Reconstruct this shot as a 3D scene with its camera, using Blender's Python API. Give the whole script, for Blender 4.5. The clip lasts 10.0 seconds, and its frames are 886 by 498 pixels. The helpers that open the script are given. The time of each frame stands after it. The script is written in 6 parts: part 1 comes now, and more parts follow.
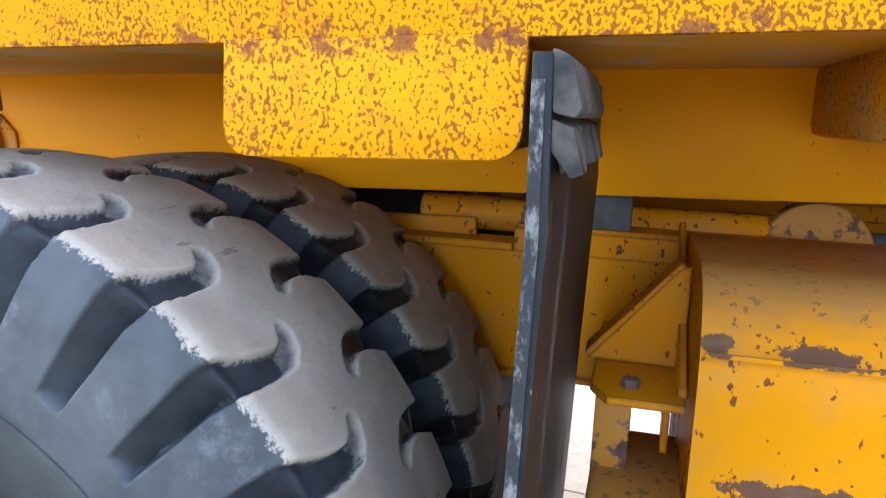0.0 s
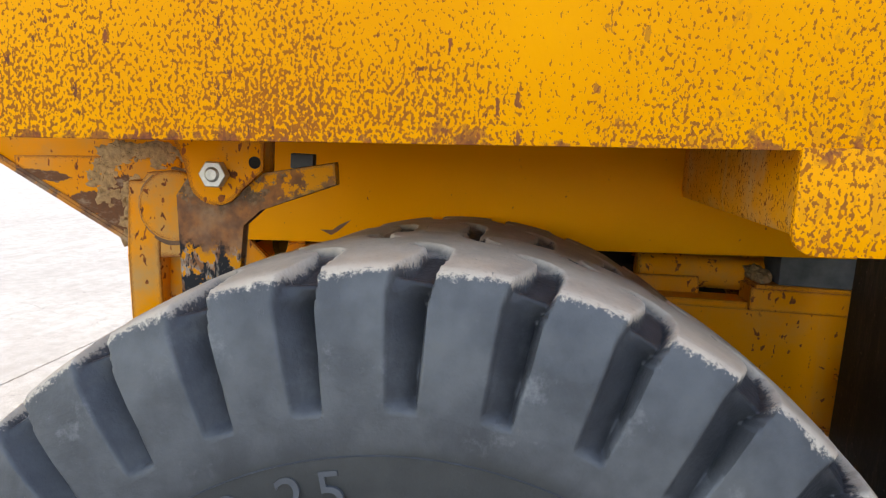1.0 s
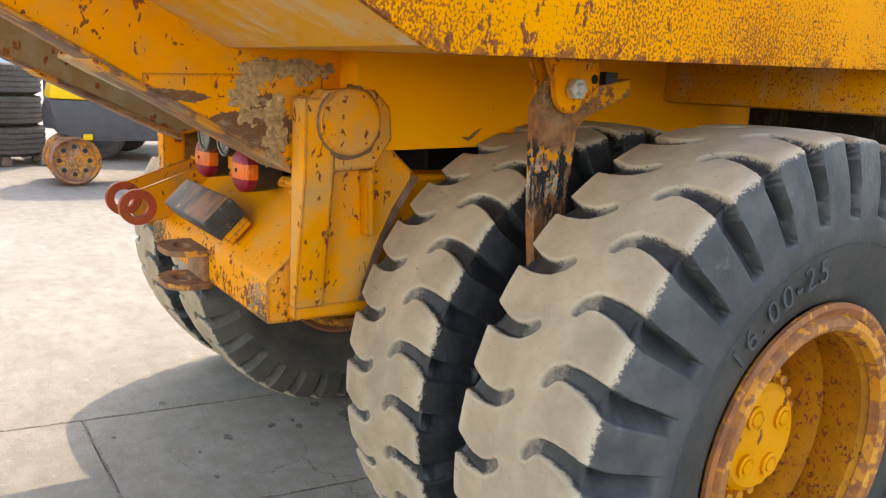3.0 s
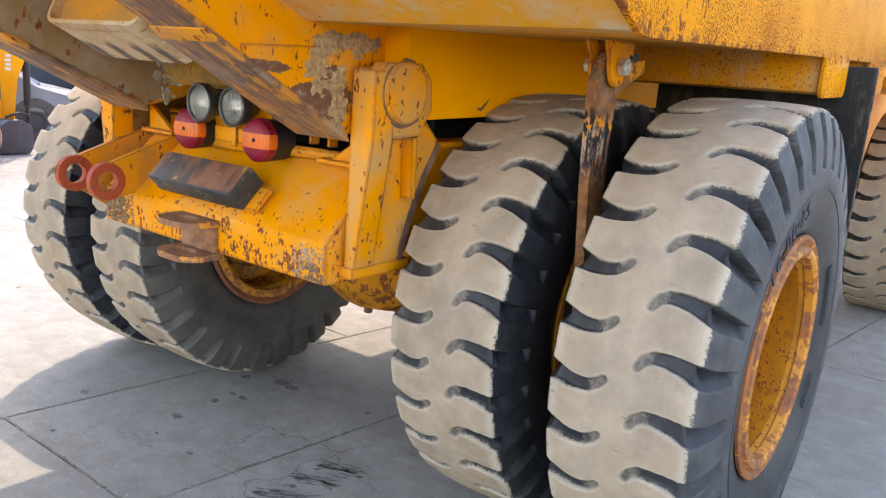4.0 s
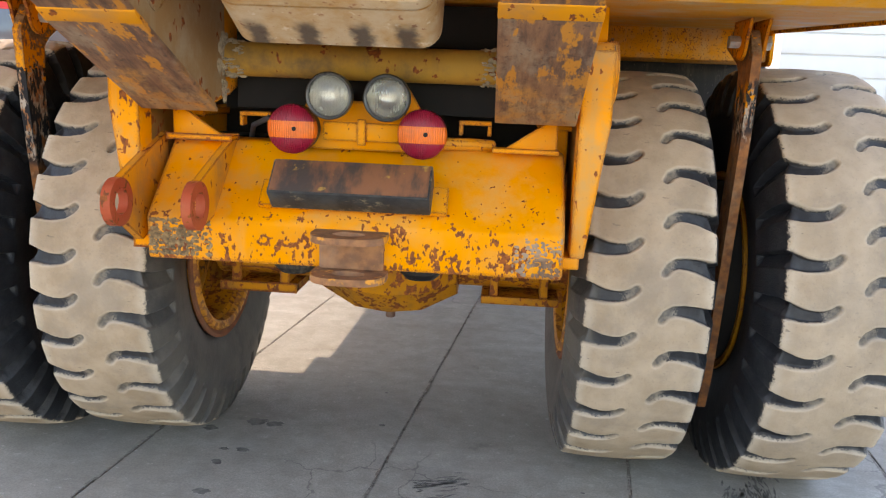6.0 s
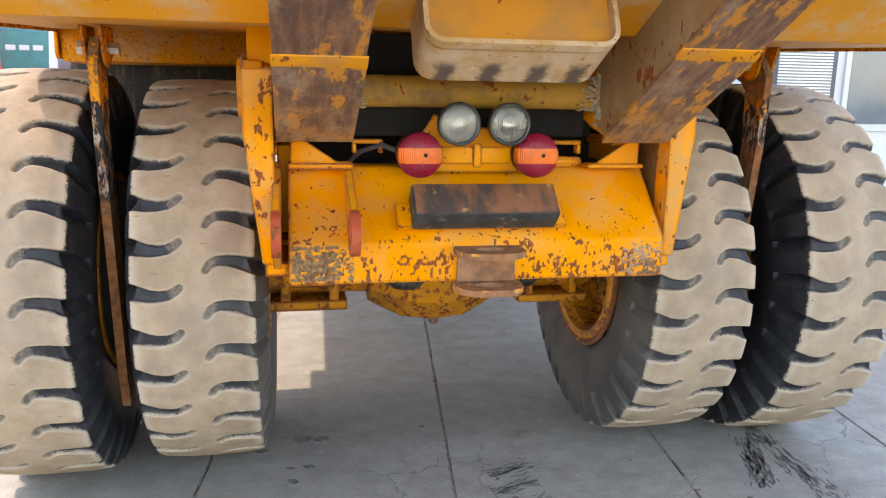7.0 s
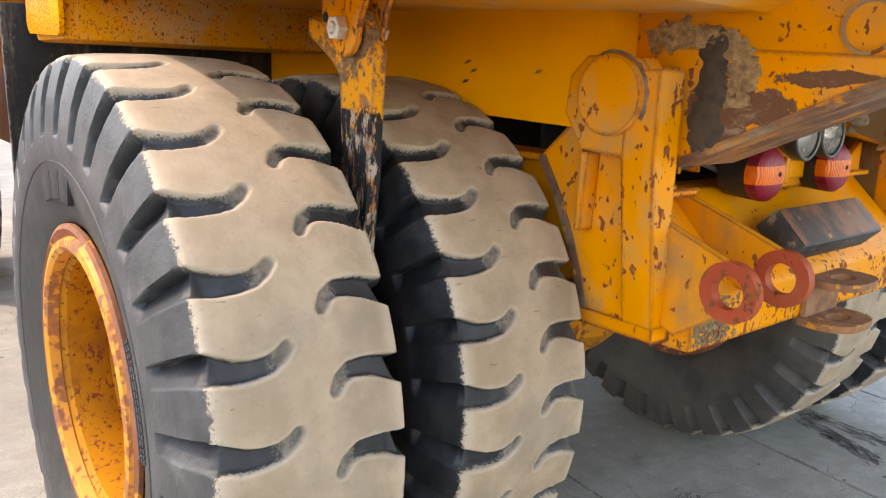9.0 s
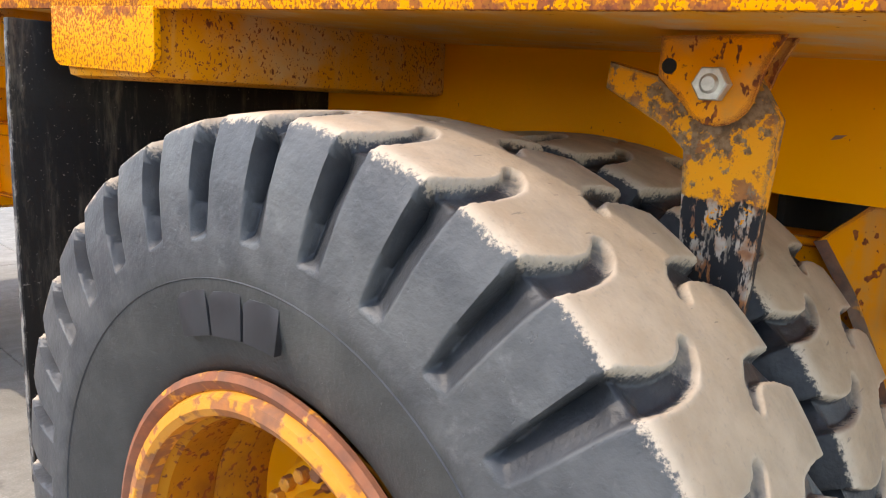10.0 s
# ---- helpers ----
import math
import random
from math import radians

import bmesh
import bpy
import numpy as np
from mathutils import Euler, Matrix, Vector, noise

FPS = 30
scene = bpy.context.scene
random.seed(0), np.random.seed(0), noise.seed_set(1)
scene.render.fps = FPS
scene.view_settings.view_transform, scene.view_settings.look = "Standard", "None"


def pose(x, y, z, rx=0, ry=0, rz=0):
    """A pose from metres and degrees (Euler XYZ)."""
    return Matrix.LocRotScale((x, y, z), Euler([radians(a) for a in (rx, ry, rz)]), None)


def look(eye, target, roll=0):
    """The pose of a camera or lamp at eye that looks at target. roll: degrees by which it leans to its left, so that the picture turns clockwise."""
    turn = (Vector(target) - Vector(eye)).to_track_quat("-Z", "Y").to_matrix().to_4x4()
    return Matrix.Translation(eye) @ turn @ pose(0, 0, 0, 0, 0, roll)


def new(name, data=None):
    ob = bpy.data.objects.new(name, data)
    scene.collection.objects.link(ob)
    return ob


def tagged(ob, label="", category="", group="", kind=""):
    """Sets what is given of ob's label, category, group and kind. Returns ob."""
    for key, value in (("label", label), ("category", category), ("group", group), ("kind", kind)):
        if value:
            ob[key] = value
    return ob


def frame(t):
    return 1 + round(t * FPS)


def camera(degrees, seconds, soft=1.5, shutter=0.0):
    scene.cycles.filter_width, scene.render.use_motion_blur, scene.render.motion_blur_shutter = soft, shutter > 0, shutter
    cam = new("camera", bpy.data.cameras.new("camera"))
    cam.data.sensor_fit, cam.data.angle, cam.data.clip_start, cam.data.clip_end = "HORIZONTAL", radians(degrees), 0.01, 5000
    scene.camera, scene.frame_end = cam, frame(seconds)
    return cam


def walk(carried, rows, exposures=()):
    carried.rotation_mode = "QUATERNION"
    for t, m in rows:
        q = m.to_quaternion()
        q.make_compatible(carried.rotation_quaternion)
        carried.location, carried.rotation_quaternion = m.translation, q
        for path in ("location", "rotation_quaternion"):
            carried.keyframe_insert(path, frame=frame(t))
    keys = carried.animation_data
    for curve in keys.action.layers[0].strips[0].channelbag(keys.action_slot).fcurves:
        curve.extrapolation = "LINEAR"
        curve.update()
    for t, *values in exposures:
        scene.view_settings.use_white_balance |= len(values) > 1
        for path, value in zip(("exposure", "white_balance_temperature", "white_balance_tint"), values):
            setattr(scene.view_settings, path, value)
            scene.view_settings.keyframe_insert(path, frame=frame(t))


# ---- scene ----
cam = camera(59.3, 10.0, 1.2)
PATH = [
    (0, (2.255, 0.975, 1.509), (0.346, 0.495, 1.156), 2.5),
    (0.5, (2.287, 0.591, 1.551), (0.351, 0.21, 1.229), 3.4),
    (1, (2.411, 0.172, 1.565), (0.44, -0.016, 1.281), 3.2),
    (1.5, (2.406, -0.328, 1.532), (0.433, -0.22, 1.219), 2.9),
    (2, (2.478, -0.798, 1.5), (0.563, -0.33, 1.165), 3.4),
    (2.5, (2.46, -1.159, 1.483), (0.675, -0.341, 1.103), 3.2),
    (2.7, (2.432, -1.304, 1.488), (0.716, -0.357, 1.09), 3.2),
    (3.8, (2.149, -2.138, 1.419), (0.893, -0.642, 0.992), 4.3),
    (4, (2.029, -2.247, 1.425), (0.864, -0.681, 0.991), 4.5),
    (4.5, (1.683, -2.504, 1.379), (0.766, -0.784, 0.931), 4.7),
    (5, (1.215, -2.622, 1.319), (0.566, -0.785, 0.869), 4.5),
    (5.2, (1.045, -2.646, 1.311), (0.492, -0.773, 0.88), 4.3),
    (6.3, (0.125, -2.834, 1.335), (0.151, -0.877, 0.925), 1.8),
    (6.5, (-0.058, -2.877, 1.344), (0.074, -0.922, 0.942), 1.6),
    (7, (-0.528, -2.921, 1.382), (-0.154, -0.998, 0.978), 1.1),
    (7.5, (-0.983, -2.709, 1.355), (-0.369, -0.851, 0.938), 1.0),
    (8, (-1.406, -2.468, 1.348), (-0.581, -0.7, 0.908), 1.0),
    (8.5, (-1.719, -2.114, 1.348), (-0.681, -0.468, 0.889), 1.5),
    (9, (-1.945, -1.676, 1.397), (-0.709, -0.164, 0.966), 1.8),
    (9.5, (-2.089, -1.22, 1.423), (-0.681, 0.147, 1.041), 2.3),
    (10, (-2.161, -0.729, 1.439), (-0.614, 0.485, 1.076), 2.7),
]
EXPOSURES = [(0, 3.22, 7000, 15), (0.5, 2.92, 7600, 15), (1, 2.62, 8450, 16), (1.5, 2.52, 9150, 15), (2, 2.42, 9850, 15), (2.5, 2.42, 9850, 15), (4, 2.72, 8050, 18), (4.5, 2.72, 7550, 17), (5, 2.52, 8050, 18), (6.5, 2.82, 8650, 18), (7, 2.82, 8450, 18), (7.5, 2.77, 8650, 18), (8, 2.87, 8450, 18), (8.5, 2.67, 8550, 17), (9, 2.57, 8750, 16), (9.5, 2.37, 8450, 14), (10, 2.30, 7750, 13)]
walk(cam, [(t, look(eye, target, roll)) for t, eye, target, roll in PATH], EXPOSURES)

# ---- world and light ----
world = bpy.data.worlds.new("sky")
scene.world = world
world.use_nodes = True
SUN_TO = Vector((-0.645, 0.50, 1.0)).normalized()
_nt = world.node_tree
_sky = _nt.nodes.new("ShaderNodeTexSky")
_sky.sky_type = "NISHITA"
_sky.sun_disc = False
_sky.sun_elevation = math.asin(SUN_TO.z)
_sky.sun_rotation = math.atan2(SUN_TO.x, SUN_TO.y)
_sky.dust_density = 0.7
_bg = _nt.nodes["Background"]
_nt.links.new(_sky.outputs[0], _bg.inputs[0])
_bg.inputs[1].default_value = 0.15
_sun = bpy.data.lights.new("sun", "SUN")
_sun.energy, _sun.angle, _sun.color = 0.74, radians(0.6), (1.0, 0.95, 0.88)
new("sun", _sun).matrix_world = look(SUN_TO * 30, (0, 0, 0))


# ---- materials ----
class Nodes:
    """A short way to write node trees."""

    def __init__(self, name):
        self.mat = bpy.data.materials.new(name)
        self.mat.use_nodes = True
        self.tree = self.mat.node_tree
        self.bsdf = self.tree.nodes["Principled BSDF"]
        self.pos = self.node("ShaderNodeNewGeometry").outputs["Position"]
        self.obj = self.node("ShaderNodeTexCoord").outputs["Object"]

    def node(self, kind, **props):
        n = self.tree.nodes.new(kind)
        if "operation" in props:
            n.operation = props["operation"]
        if "use_clamp" in props:
            n.use_clamp = props["use_clamp"]
        if "data_type" in props:
            n.data_type = props["data_type"]
        if "feature" in props:
            n.feature = props["feature"]
        if "attribute_name" in props:
            n.attribute_name = props["attribute_name"]
        if "samples" in props:
            n.samples = props["samples"]
        return n

    def put(self, socket, value):
        if hasattr(value, "is_output"):
            self.tree.links.new(value, socket)
        elif isinstance(value, (tuple, list)) and len(value) == 3 and socket.type == "RGBA":
            socket.default_value = (*value, 1)
        else:
            socket.default_value = value

    def noise(self, scale, detail=4.0, rough=0.55, vec=None, stretch=None):
        n = self.node("ShaderNodeTexNoise")
        self.put(n.inputs["Vector"], self.stretch(vec or self.pos, stretch) if stretch else (vec or self.pos))
        n.inputs["Scale"].default_value, n.inputs["Detail"].default_value, n.inputs["Roughness"].default_value = scale, detail, rough
        return n.outputs["Fac"]

    def stretch(self, vec, s):
        m = self.node("ShaderNodeVectorMath", operation="MULTIPLY")
        self.put(m.inputs[0], vec)
        m.inputs[1].default_value = s
        return m.outputs[0]

    def voronoi(self, scale, vec=None):
        n = self.node("ShaderNodeTexVoronoi")
        self.put(n.inputs["Vector"], vec or self.pos)
        n.inputs["Scale"].default_value = scale
        return n.outputs["Distance"]

    def math(self, op, a, b=0.0, clamp=False):
        n = self.node("ShaderNodeMath", operation=op, use_clamp=clamp)
        self.put(n.inputs[0], a)
        self.put(n.inputs[1], b)
        return n.outputs[0]

    def span(self, v, lo, hi, to0=0.0, to1=1.0):
        n = self.node("ShaderNodeMapRange")
        n.interpolation_type = "SMOOTHSTEP"
        self.put(n.inputs["Value"], v)
        for i, x in (("From Min", lo), ("From Max", hi), ("To Min", to0), ("To Max", to1)):
            self.put(n.inputs[i], x)
        return n.outputs["Result"]

    def mix(self, f, a, b):
        n = self.node("ShaderNodeMix", data_type="RGBA")
        self.put(n.inputs[0], f)
        self.put(n.inputs[6], a)
        self.put(n.inputs[7], b)
        return n.outputs[2]

    def sep(self, vec):
        n = self.node("ShaderNodeSeparateXYZ")
        self.put(n.inputs[0], vec)
        return n.outputs

    def attr(self, name):
        return self.node("ShaderNodeAttribute", attribute_name=name).outputs["Fac"]

    def edge(self, radius):
        """Rises to about 1 on the edges of a part, where paint wears off first."""
        bev = self.node("ShaderNodeBevel", samples=4)
        bev.inputs["Radius"].default_value = radius
        dot = self.node("ShaderNodeVectorMath", operation="DOT_PRODUCT")
        self.put(dot.inputs[0], bev.outputs[0])
        self.put(dot.inputs[1], self.node("ShaderNodeNewGeometry").outputs["Normal"])
        return self.span(dot.outputs["Value"], 0.995, 0.80)

    def random(self):
        return self.node("ShaderNodeObjectInfo").outputs["Random"]

    def bump(self, height, strength=0.3, distance=0.005):
        n = self.node("ShaderNodeBump")
        n.inputs["Strength"].default_value, n.inputs["Distance"].default_value = strength, distance
        self.put(n.inputs["Height"], height)
        self.put(self.bsdf.inputs["Normal"], n.outputs[0])

    def done(self, color, rough=0.6, metal=0.0, spec=0.5):
        self.put(self.bsdf.inputs["Base Color"], color)
        self.put(self.bsdf.inputs["Roughness"], rough)
        self.put(self.bsdf.inputs["Metallic"], metal)
        self.put(self.bsdf.inputs["Specular IOR Level"], spec)
        return self.mat


YELLOW, RUST, RUST_DARK = (0.77, 0.266, 0.0005), (0.29, 0.085, 0.025), (0.15, 0.05, 0.024)


def painted(name, color=YELLOW, rust=0.5, scale=38.0, dust=0.25, low=None, dust_color=(0.50, 0.36, 0.24), coarse=0.3, chips=True, edges=0.0, scrapes=(), scoured=0.6, settled=0.0):
    """Worn paint: chips and spots of rust, faded patches, dust. rust: 0 none to 1 nearly all. low: (z0, z1), more rust near z0."""
    n = Nodes(name)
    warp = n.node("ShaderNodeVectorMath", operation="ADD")
    jit = n.node("ShaderNodeTexNoise")
    n.put(jit.inputs["Vector"], n.pos)
    jit.inputs["Scale"].default_value = scale * 0.8
    n.put(warp.inputs[0], n.stretch(n.pos, (1, 1, 0.68)))
    n.put(warp.inputs[1], n.stretch(jit.outputs["Color"], (0.012, 0.012, 0.012)))
    fine = n.noise(scale * 3.4, 2.0, 0.5, warp.outputs[0])
    spots = n.noise(scale * 1.1, 3.0, 0.55, warp.outputs[0])
    v = n.math("ADD", n.math("MULTIPLY", fine, 1.0 - coarse), n.math("MULTIPLY", spots, coarse))
    v = n.math("ADD", v, n.math("MULTIPLY", n.math("SUBTRACT", n.noise(3.0, 3.0), 0.5), 0.10))
    edge = 0.70 - 0.22 * rust
    if low:
        v = n.math("ADD", v, n.span(n.sep(n.pos)[2], low[0], low[1], low[2], low[3]))
    mask = n.span(v, edge, edge + 0.022)
    if chips:
        big = n.span(n.math("ADD", n.noise(scale * 0.5, 5.0, 0.6, stretch=(1, 1, 0.6)), n.math("MULTIPLY", n.math("SUBTRACT", n.noise(1.9, 2.0), 0.5), 0.16)), 0.735 - 0.09 * rust, 0.75 - 0.09 * rust)
        mask = n.math("MAXIMUM", mask, big)
    bare = None
    for y0, z0, ry, rz, sharp in scrapes:
        dy = n.math("MULTIPLY", n.math("SUBTRACT", n.sep(n.pos)[1], y0), 1 / ry)
        dz = n.math("MULTIPLY", n.math("SUBTRACT", n.sep(n.pos)[2], z0), 1 / rz)
        d = n.math("SQRT", n.math("ADD", n.math("MULTIPLY", dy, dy), n.math("MULTIPLY", dz, dz)))
        d = n.math("ADD", d, n.math("MULTIPLY", n.math("SUBTRACT", n.noise(17.0 if scoured > 0.3 else 42.0, 6.0, 0.72), 0.5), sharp if scoured > 0.3 else sharp * 1.5))
        hit = n.span(d, 1.0, 0.93)
        bare = n.math("MAXIMUM", bare, hit) if bare else hit
    if bare:
        mask = n.math("MAXIMUM", mask, bare)
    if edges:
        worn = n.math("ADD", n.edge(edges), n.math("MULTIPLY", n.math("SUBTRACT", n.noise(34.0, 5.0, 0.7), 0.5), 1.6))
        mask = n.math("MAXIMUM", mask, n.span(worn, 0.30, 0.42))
    rusty = n.mix(n.span(n.noise(90.0, 3.0), 0.35, 0.65), RUST, RUST_DARK)
    faded = n.mix(n.span(n.noise(1.7, 3.0), 0.3, 0.75), tuple(c * 0.93 for c in color), tuple(min(1, c * 1.08) for c in color))
    faded = n.mix(n.math("MULTIPLY", n.span(n.noise(7.0, 5.0, 0.65), 0.42, 0.75), dust), faded, dust_color)
    streak = n.span(n.noise(16.0, 4.0, 0.6, stretch=(1, 1, 0.08)), 0.55, 0.75)
    faded = n.mix(n.math("MULTIPLY", streak, dust * 0.5), faded, dust_color)
    if bare:
        pale = n.span(n.noise(34.0, 6.0, 0.75, stretch=(1, 0.5, 1)), 0.50, 0.68)
        rusty = n.mix(n.math("MULTIPLY", bare, 0.85), rusty, n.mix(n.math("MULTIPLY", pale, scoured), (0.14, 0.070, 0.040), (0.40, 0.32, 0.24)))
    c = n.mix(mask, faded, rusty)
    if settled:
        up = n.sep(n.node("ShaderNodeNewGeometry").outputs["Normal"])[2]
        c = n.mix(n.math("MULTIPLY", n.span(n.math("ADD", up, n.math("MULTIPLY", n.math("SUBTRACT", n.noise(12.0, 5.0, 0.65), 0.5), 0.5)), 0.45, 0.95), settled), c, dust_color)
    n.bump(n.math("SUBTRACT", n.math("MULTIPLY", n.noise(160.0, 2.0), 0.25), mask), 0.35, 0.002)
    return n.done(c, n.span(mask, 0, 1, 0.48, 0.85), 0.0, 0.10)


def rusted(name, paint=0.25, dust=0.2, light=(0.20, 0.085, 0.045), dark=(0.085, 0.05, 0.04)):
    """Bare rusty steel with some old paint left and pale dust."""
    n = Nodes(name)
    base = n.mix(n.span(n.noise(26.0, 5.0, 0.6), 0.3, 0.7), light, dark)
    base = n.mix(n.math("MULTIPLY", n.span(n.noise(8.0, 4.0), 0.45, 0.7), dust * 2), base, (0.40, 0.30, 0.22))
    mask = n.span(n.math("ADD", n.math("MULTIPLY", n.noise(5.0, 4.0, 0.6), 0.6), n.math("MULTIPLY", n.noise(40.0, 3.0), 0.4)), 0.60 - 0.25 * paint, 0.66 - 0.25 * paint)
    n.bump(n.math("ADD", n.noise(60.0, 4.0), n.math("MULTIPLY", mask, 0.4)), 0.5, 0.003)
    return n.done(n.mix(mask, base, (0.60, 0.235, 0.02)), n.span(mask, 0, 1, 0.82, 0.5))


def scraped(name):
    """Steel rubbed bare by rock: brown rust drawn out along the beam, dull grey-brown dust, old paint in patches."""
    n = Nodes(name)
    long = n.noise(30.0, 6.0, 0.7, stretch=(1.0, 0.16, 0.3))
    c = n.mix(n.span(long, 0.35, 0.66), (0.105, 0.052, 0.034), (0.26, 0.125, 0.062))
    c = n.mix(n.span(n.noise(7.0, 6.0, 0.7, stretch=(1.0, 0.5, 0.7)), 0.50, 0.66, 0.0, 0.75), c, (0.30, 0.215, 0.145))
    left = n.span(n.math("ADD", n.noise(9.0, 6.0, 0.68, stretch=(1.0, 0.4, 0.6)), n.math("MULTIPLY", n.math("SUBTRACT", long, 0.5), 0.35)), 0.555, 0.60)
    c = n.mix(n.math("MULTIPLY", left, 0.9), c, (0.56, 0.215, 0.02))
    heel = n.span(n.math("ADD", n.sep(n.pos)[1], n.math("MULTIPLY", n.math("SUBTRACT", n.noise(8.0, 6.0, 0.7), 0.5), 0.5)), -0.98, -0.84)
    c = n.mix(n.math("MULTIPLY", heel, n.span(n.noise(24.0, 6.0, 0.7, stretch=(1.0, 0.3, 0.5)), 0.38, 0.58, 0.0, 0.8)), c, n.mix(n.span(n.noise(12.0, 4.0, 0.6), 0.4, 0.6), (0.52, 0.235, 0.05), (0.38, 0.25, 0.14)))
    pits = n.span(n.noise(70.0, 4.0, 0.6), 0.60, 0.68)
    c = n.mix(n.math("MULTIPLY", pits, 0.6), c, (0.06, 0.036, 0.028))
    n.bump(n.math("ADD", long, n.math("MULTIPLY", n.noise(60.0, 5.0, 0.7), 0.6)), 0.5, 0.004)
    return n.done(c, 0.75)


def plain(name, color, rough=0.5, metal=0.0, grain=30.0, amount=0.25, bump=0.15):
    n = Nodes(name)
    f = n.math("ADD", n.math("MULTIPLY", n.noise(grain, 4.0), 0.6), n.math("MULTIPLY", n.noise(grain / 9, 3.0), 0.4))
    c = n.mix(n.span(f, 0.3, 0.7), tuple(x * (1 - amount) for x in color), tuple(min(1, x * (1 + amount)) for x in color))
    n.bump(n.noise(grain * 3, 3.0), bump, 0.002)
    return n.done(c, n.span(f, 0.3, 0.7, max(0.02, rough - 0.08), min(1, rough + 0.08)), metal)


def rubber(name):
    """Worn tyre: pale dust on the tread with a ragged edge, whitened by side for missing light; grey weathered flanks
    outside, black rubber in the slots and between the duals.
    """
    n = Nodes(name)
    e, slot = n.attr("tread"), n.attr("slot")
    ragged = n.math("ADD", n.math("MULTIPLY", n.noise(170.0, 3.0, 0.7, n.obj), 0.034), n.math("ADD", n.math("MULTIPLY", n.noise(42.0, 3.0, 0.6, n.obj), 0.022), n.math("MULTIPLY", n.noise(7.0, 3.0, 0.5, n.obj), 0.02)))
    dusty = n.span(n.math("SUBTRACT", e, ragged), -0.046, -0.036)
    grey = n.mix(n.span(n.noise(14.0, 5.0, 0.6, n.obj), 0.3, 0.7), (0.037, 0.039, 0.042), (0.063, 0.066, 0.069))
    yy, zz = n.sep(n.obj)[1], n.sep(n.obj)[2]
    rad = n.math("SQRT", n.math("ADD", n.math("MULTIPLY", yy, yy), n.math("MULTIPLY", zz, zz)))
    wall = n.span(n.math("ADD", rad, n.math("MULTIPLY", n.math("SUBTRACT", n.noise(9.0, 4.0, 0.6, n.obj), 0.5), 0.06)), 0.52, 0.49)
    grey = n.mix(n.math("MULTIPLY", wall, 0.75), grey, (0.027, 0.028, 0.026))
    scuff = n.math("MULTIPLY", n.span(rad, 0.50, 0.53), n.span(n.noise(11.0, 6.0, 0.72, n.obj), 0.56, 0.74))
    grey = n.mix(n.math("MULTIPLY", scuff, 0.55), grey, (0.18, 0.18, 0.178))
    film = n.math("MULTIPLY", n.span(n.noise(3.5, 4.0, 0.6, n.obj), 0.42, 0.75), 0.28)
    grey = n.mix(film, grey, (0.15, 0.145, 0.13))
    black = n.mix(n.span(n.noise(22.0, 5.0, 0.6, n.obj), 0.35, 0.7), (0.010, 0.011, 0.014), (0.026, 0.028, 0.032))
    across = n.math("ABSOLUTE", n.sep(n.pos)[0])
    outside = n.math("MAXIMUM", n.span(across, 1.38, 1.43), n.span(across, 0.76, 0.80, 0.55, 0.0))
    blackened = n.math("MAXIMUM", n.math("SUBTRACT", 1.0, outside), n.math("MULTIPLY", slot, 0.78))
    grey = n.mix(blackened, grey, black)
    inside = n.math("MULTIPLY", n.span(across, 0.70, 0.65), n.span(n.noise(6.0, 5.0, 0.65, n.obj), 0.30, 0.68, 0.12, 0.70))
    grey = n.mix(inside, grey, (0.125, 0.108, 0.088))
    fringe = n.span(n.math("ADD", e, n.math("MULTIPLY", n.noise(16.0, 4.0, 0.6, n.obj), 0.03)), 0.0, 0.055, 1.0, 0.0)
    tan = n.mix(n.span(n.noise(9.0, 5.0, 0.6, n.obj), 0.3, 0.7), (0.275, 0.200, 0.130), (0.385, 0.290, 0.200))
    # dust lightened by x position, as if more light fell on the outer treads
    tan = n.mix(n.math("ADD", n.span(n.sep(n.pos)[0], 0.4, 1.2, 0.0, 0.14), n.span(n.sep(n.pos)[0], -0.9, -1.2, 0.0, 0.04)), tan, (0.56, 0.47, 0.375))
    tan = n.mix(n.span(n.noise(5.0, 6.0, 0.68, n.obj), 0.44, 0.68, 0.0, 0.42), tan, (0.19, 0.16, 0.13))
    tan = n.mix(n.math("MULTIPLY", fringe, 0.5), tan, (0.58, 0.50, 0.40))
    tan = n.mix(n.span(n.noise(130.0, 3.0, 0.5, n.obj), 0.58, 0.72, 0.0, 0.28), tan, (0.20, 0.165, 0.13))
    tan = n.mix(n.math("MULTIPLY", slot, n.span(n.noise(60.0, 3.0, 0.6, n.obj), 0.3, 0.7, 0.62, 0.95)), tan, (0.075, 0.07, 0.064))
    cuts = n.span(n.noise(34.0, 3.0, 0.55, n.stretch(n.obj, (0.35, 2.2, 1.3))), 0.70, 0.718)
    tan = n.mix(n.math("MULTIPLY", cuts, 0.55), tan, (0.12, 0.10, 0.08))
    n.bump(n.math("SUBTRACT", n.math("ADD", n.noise(120.0, 4.0, 0.6, n.obj), n.math("MULTIPLY", n.noise(25.0, 3.0, 0.6, n.obj), 1.5)), n.math("MULTIPLY", cuts, 2.5)), 0.4, 0.003)
    return n.done(n.mix(dusty, grey, tan), n.span(dusty, 0, 1, 0.5, 0.9), 0.0, 0.35)


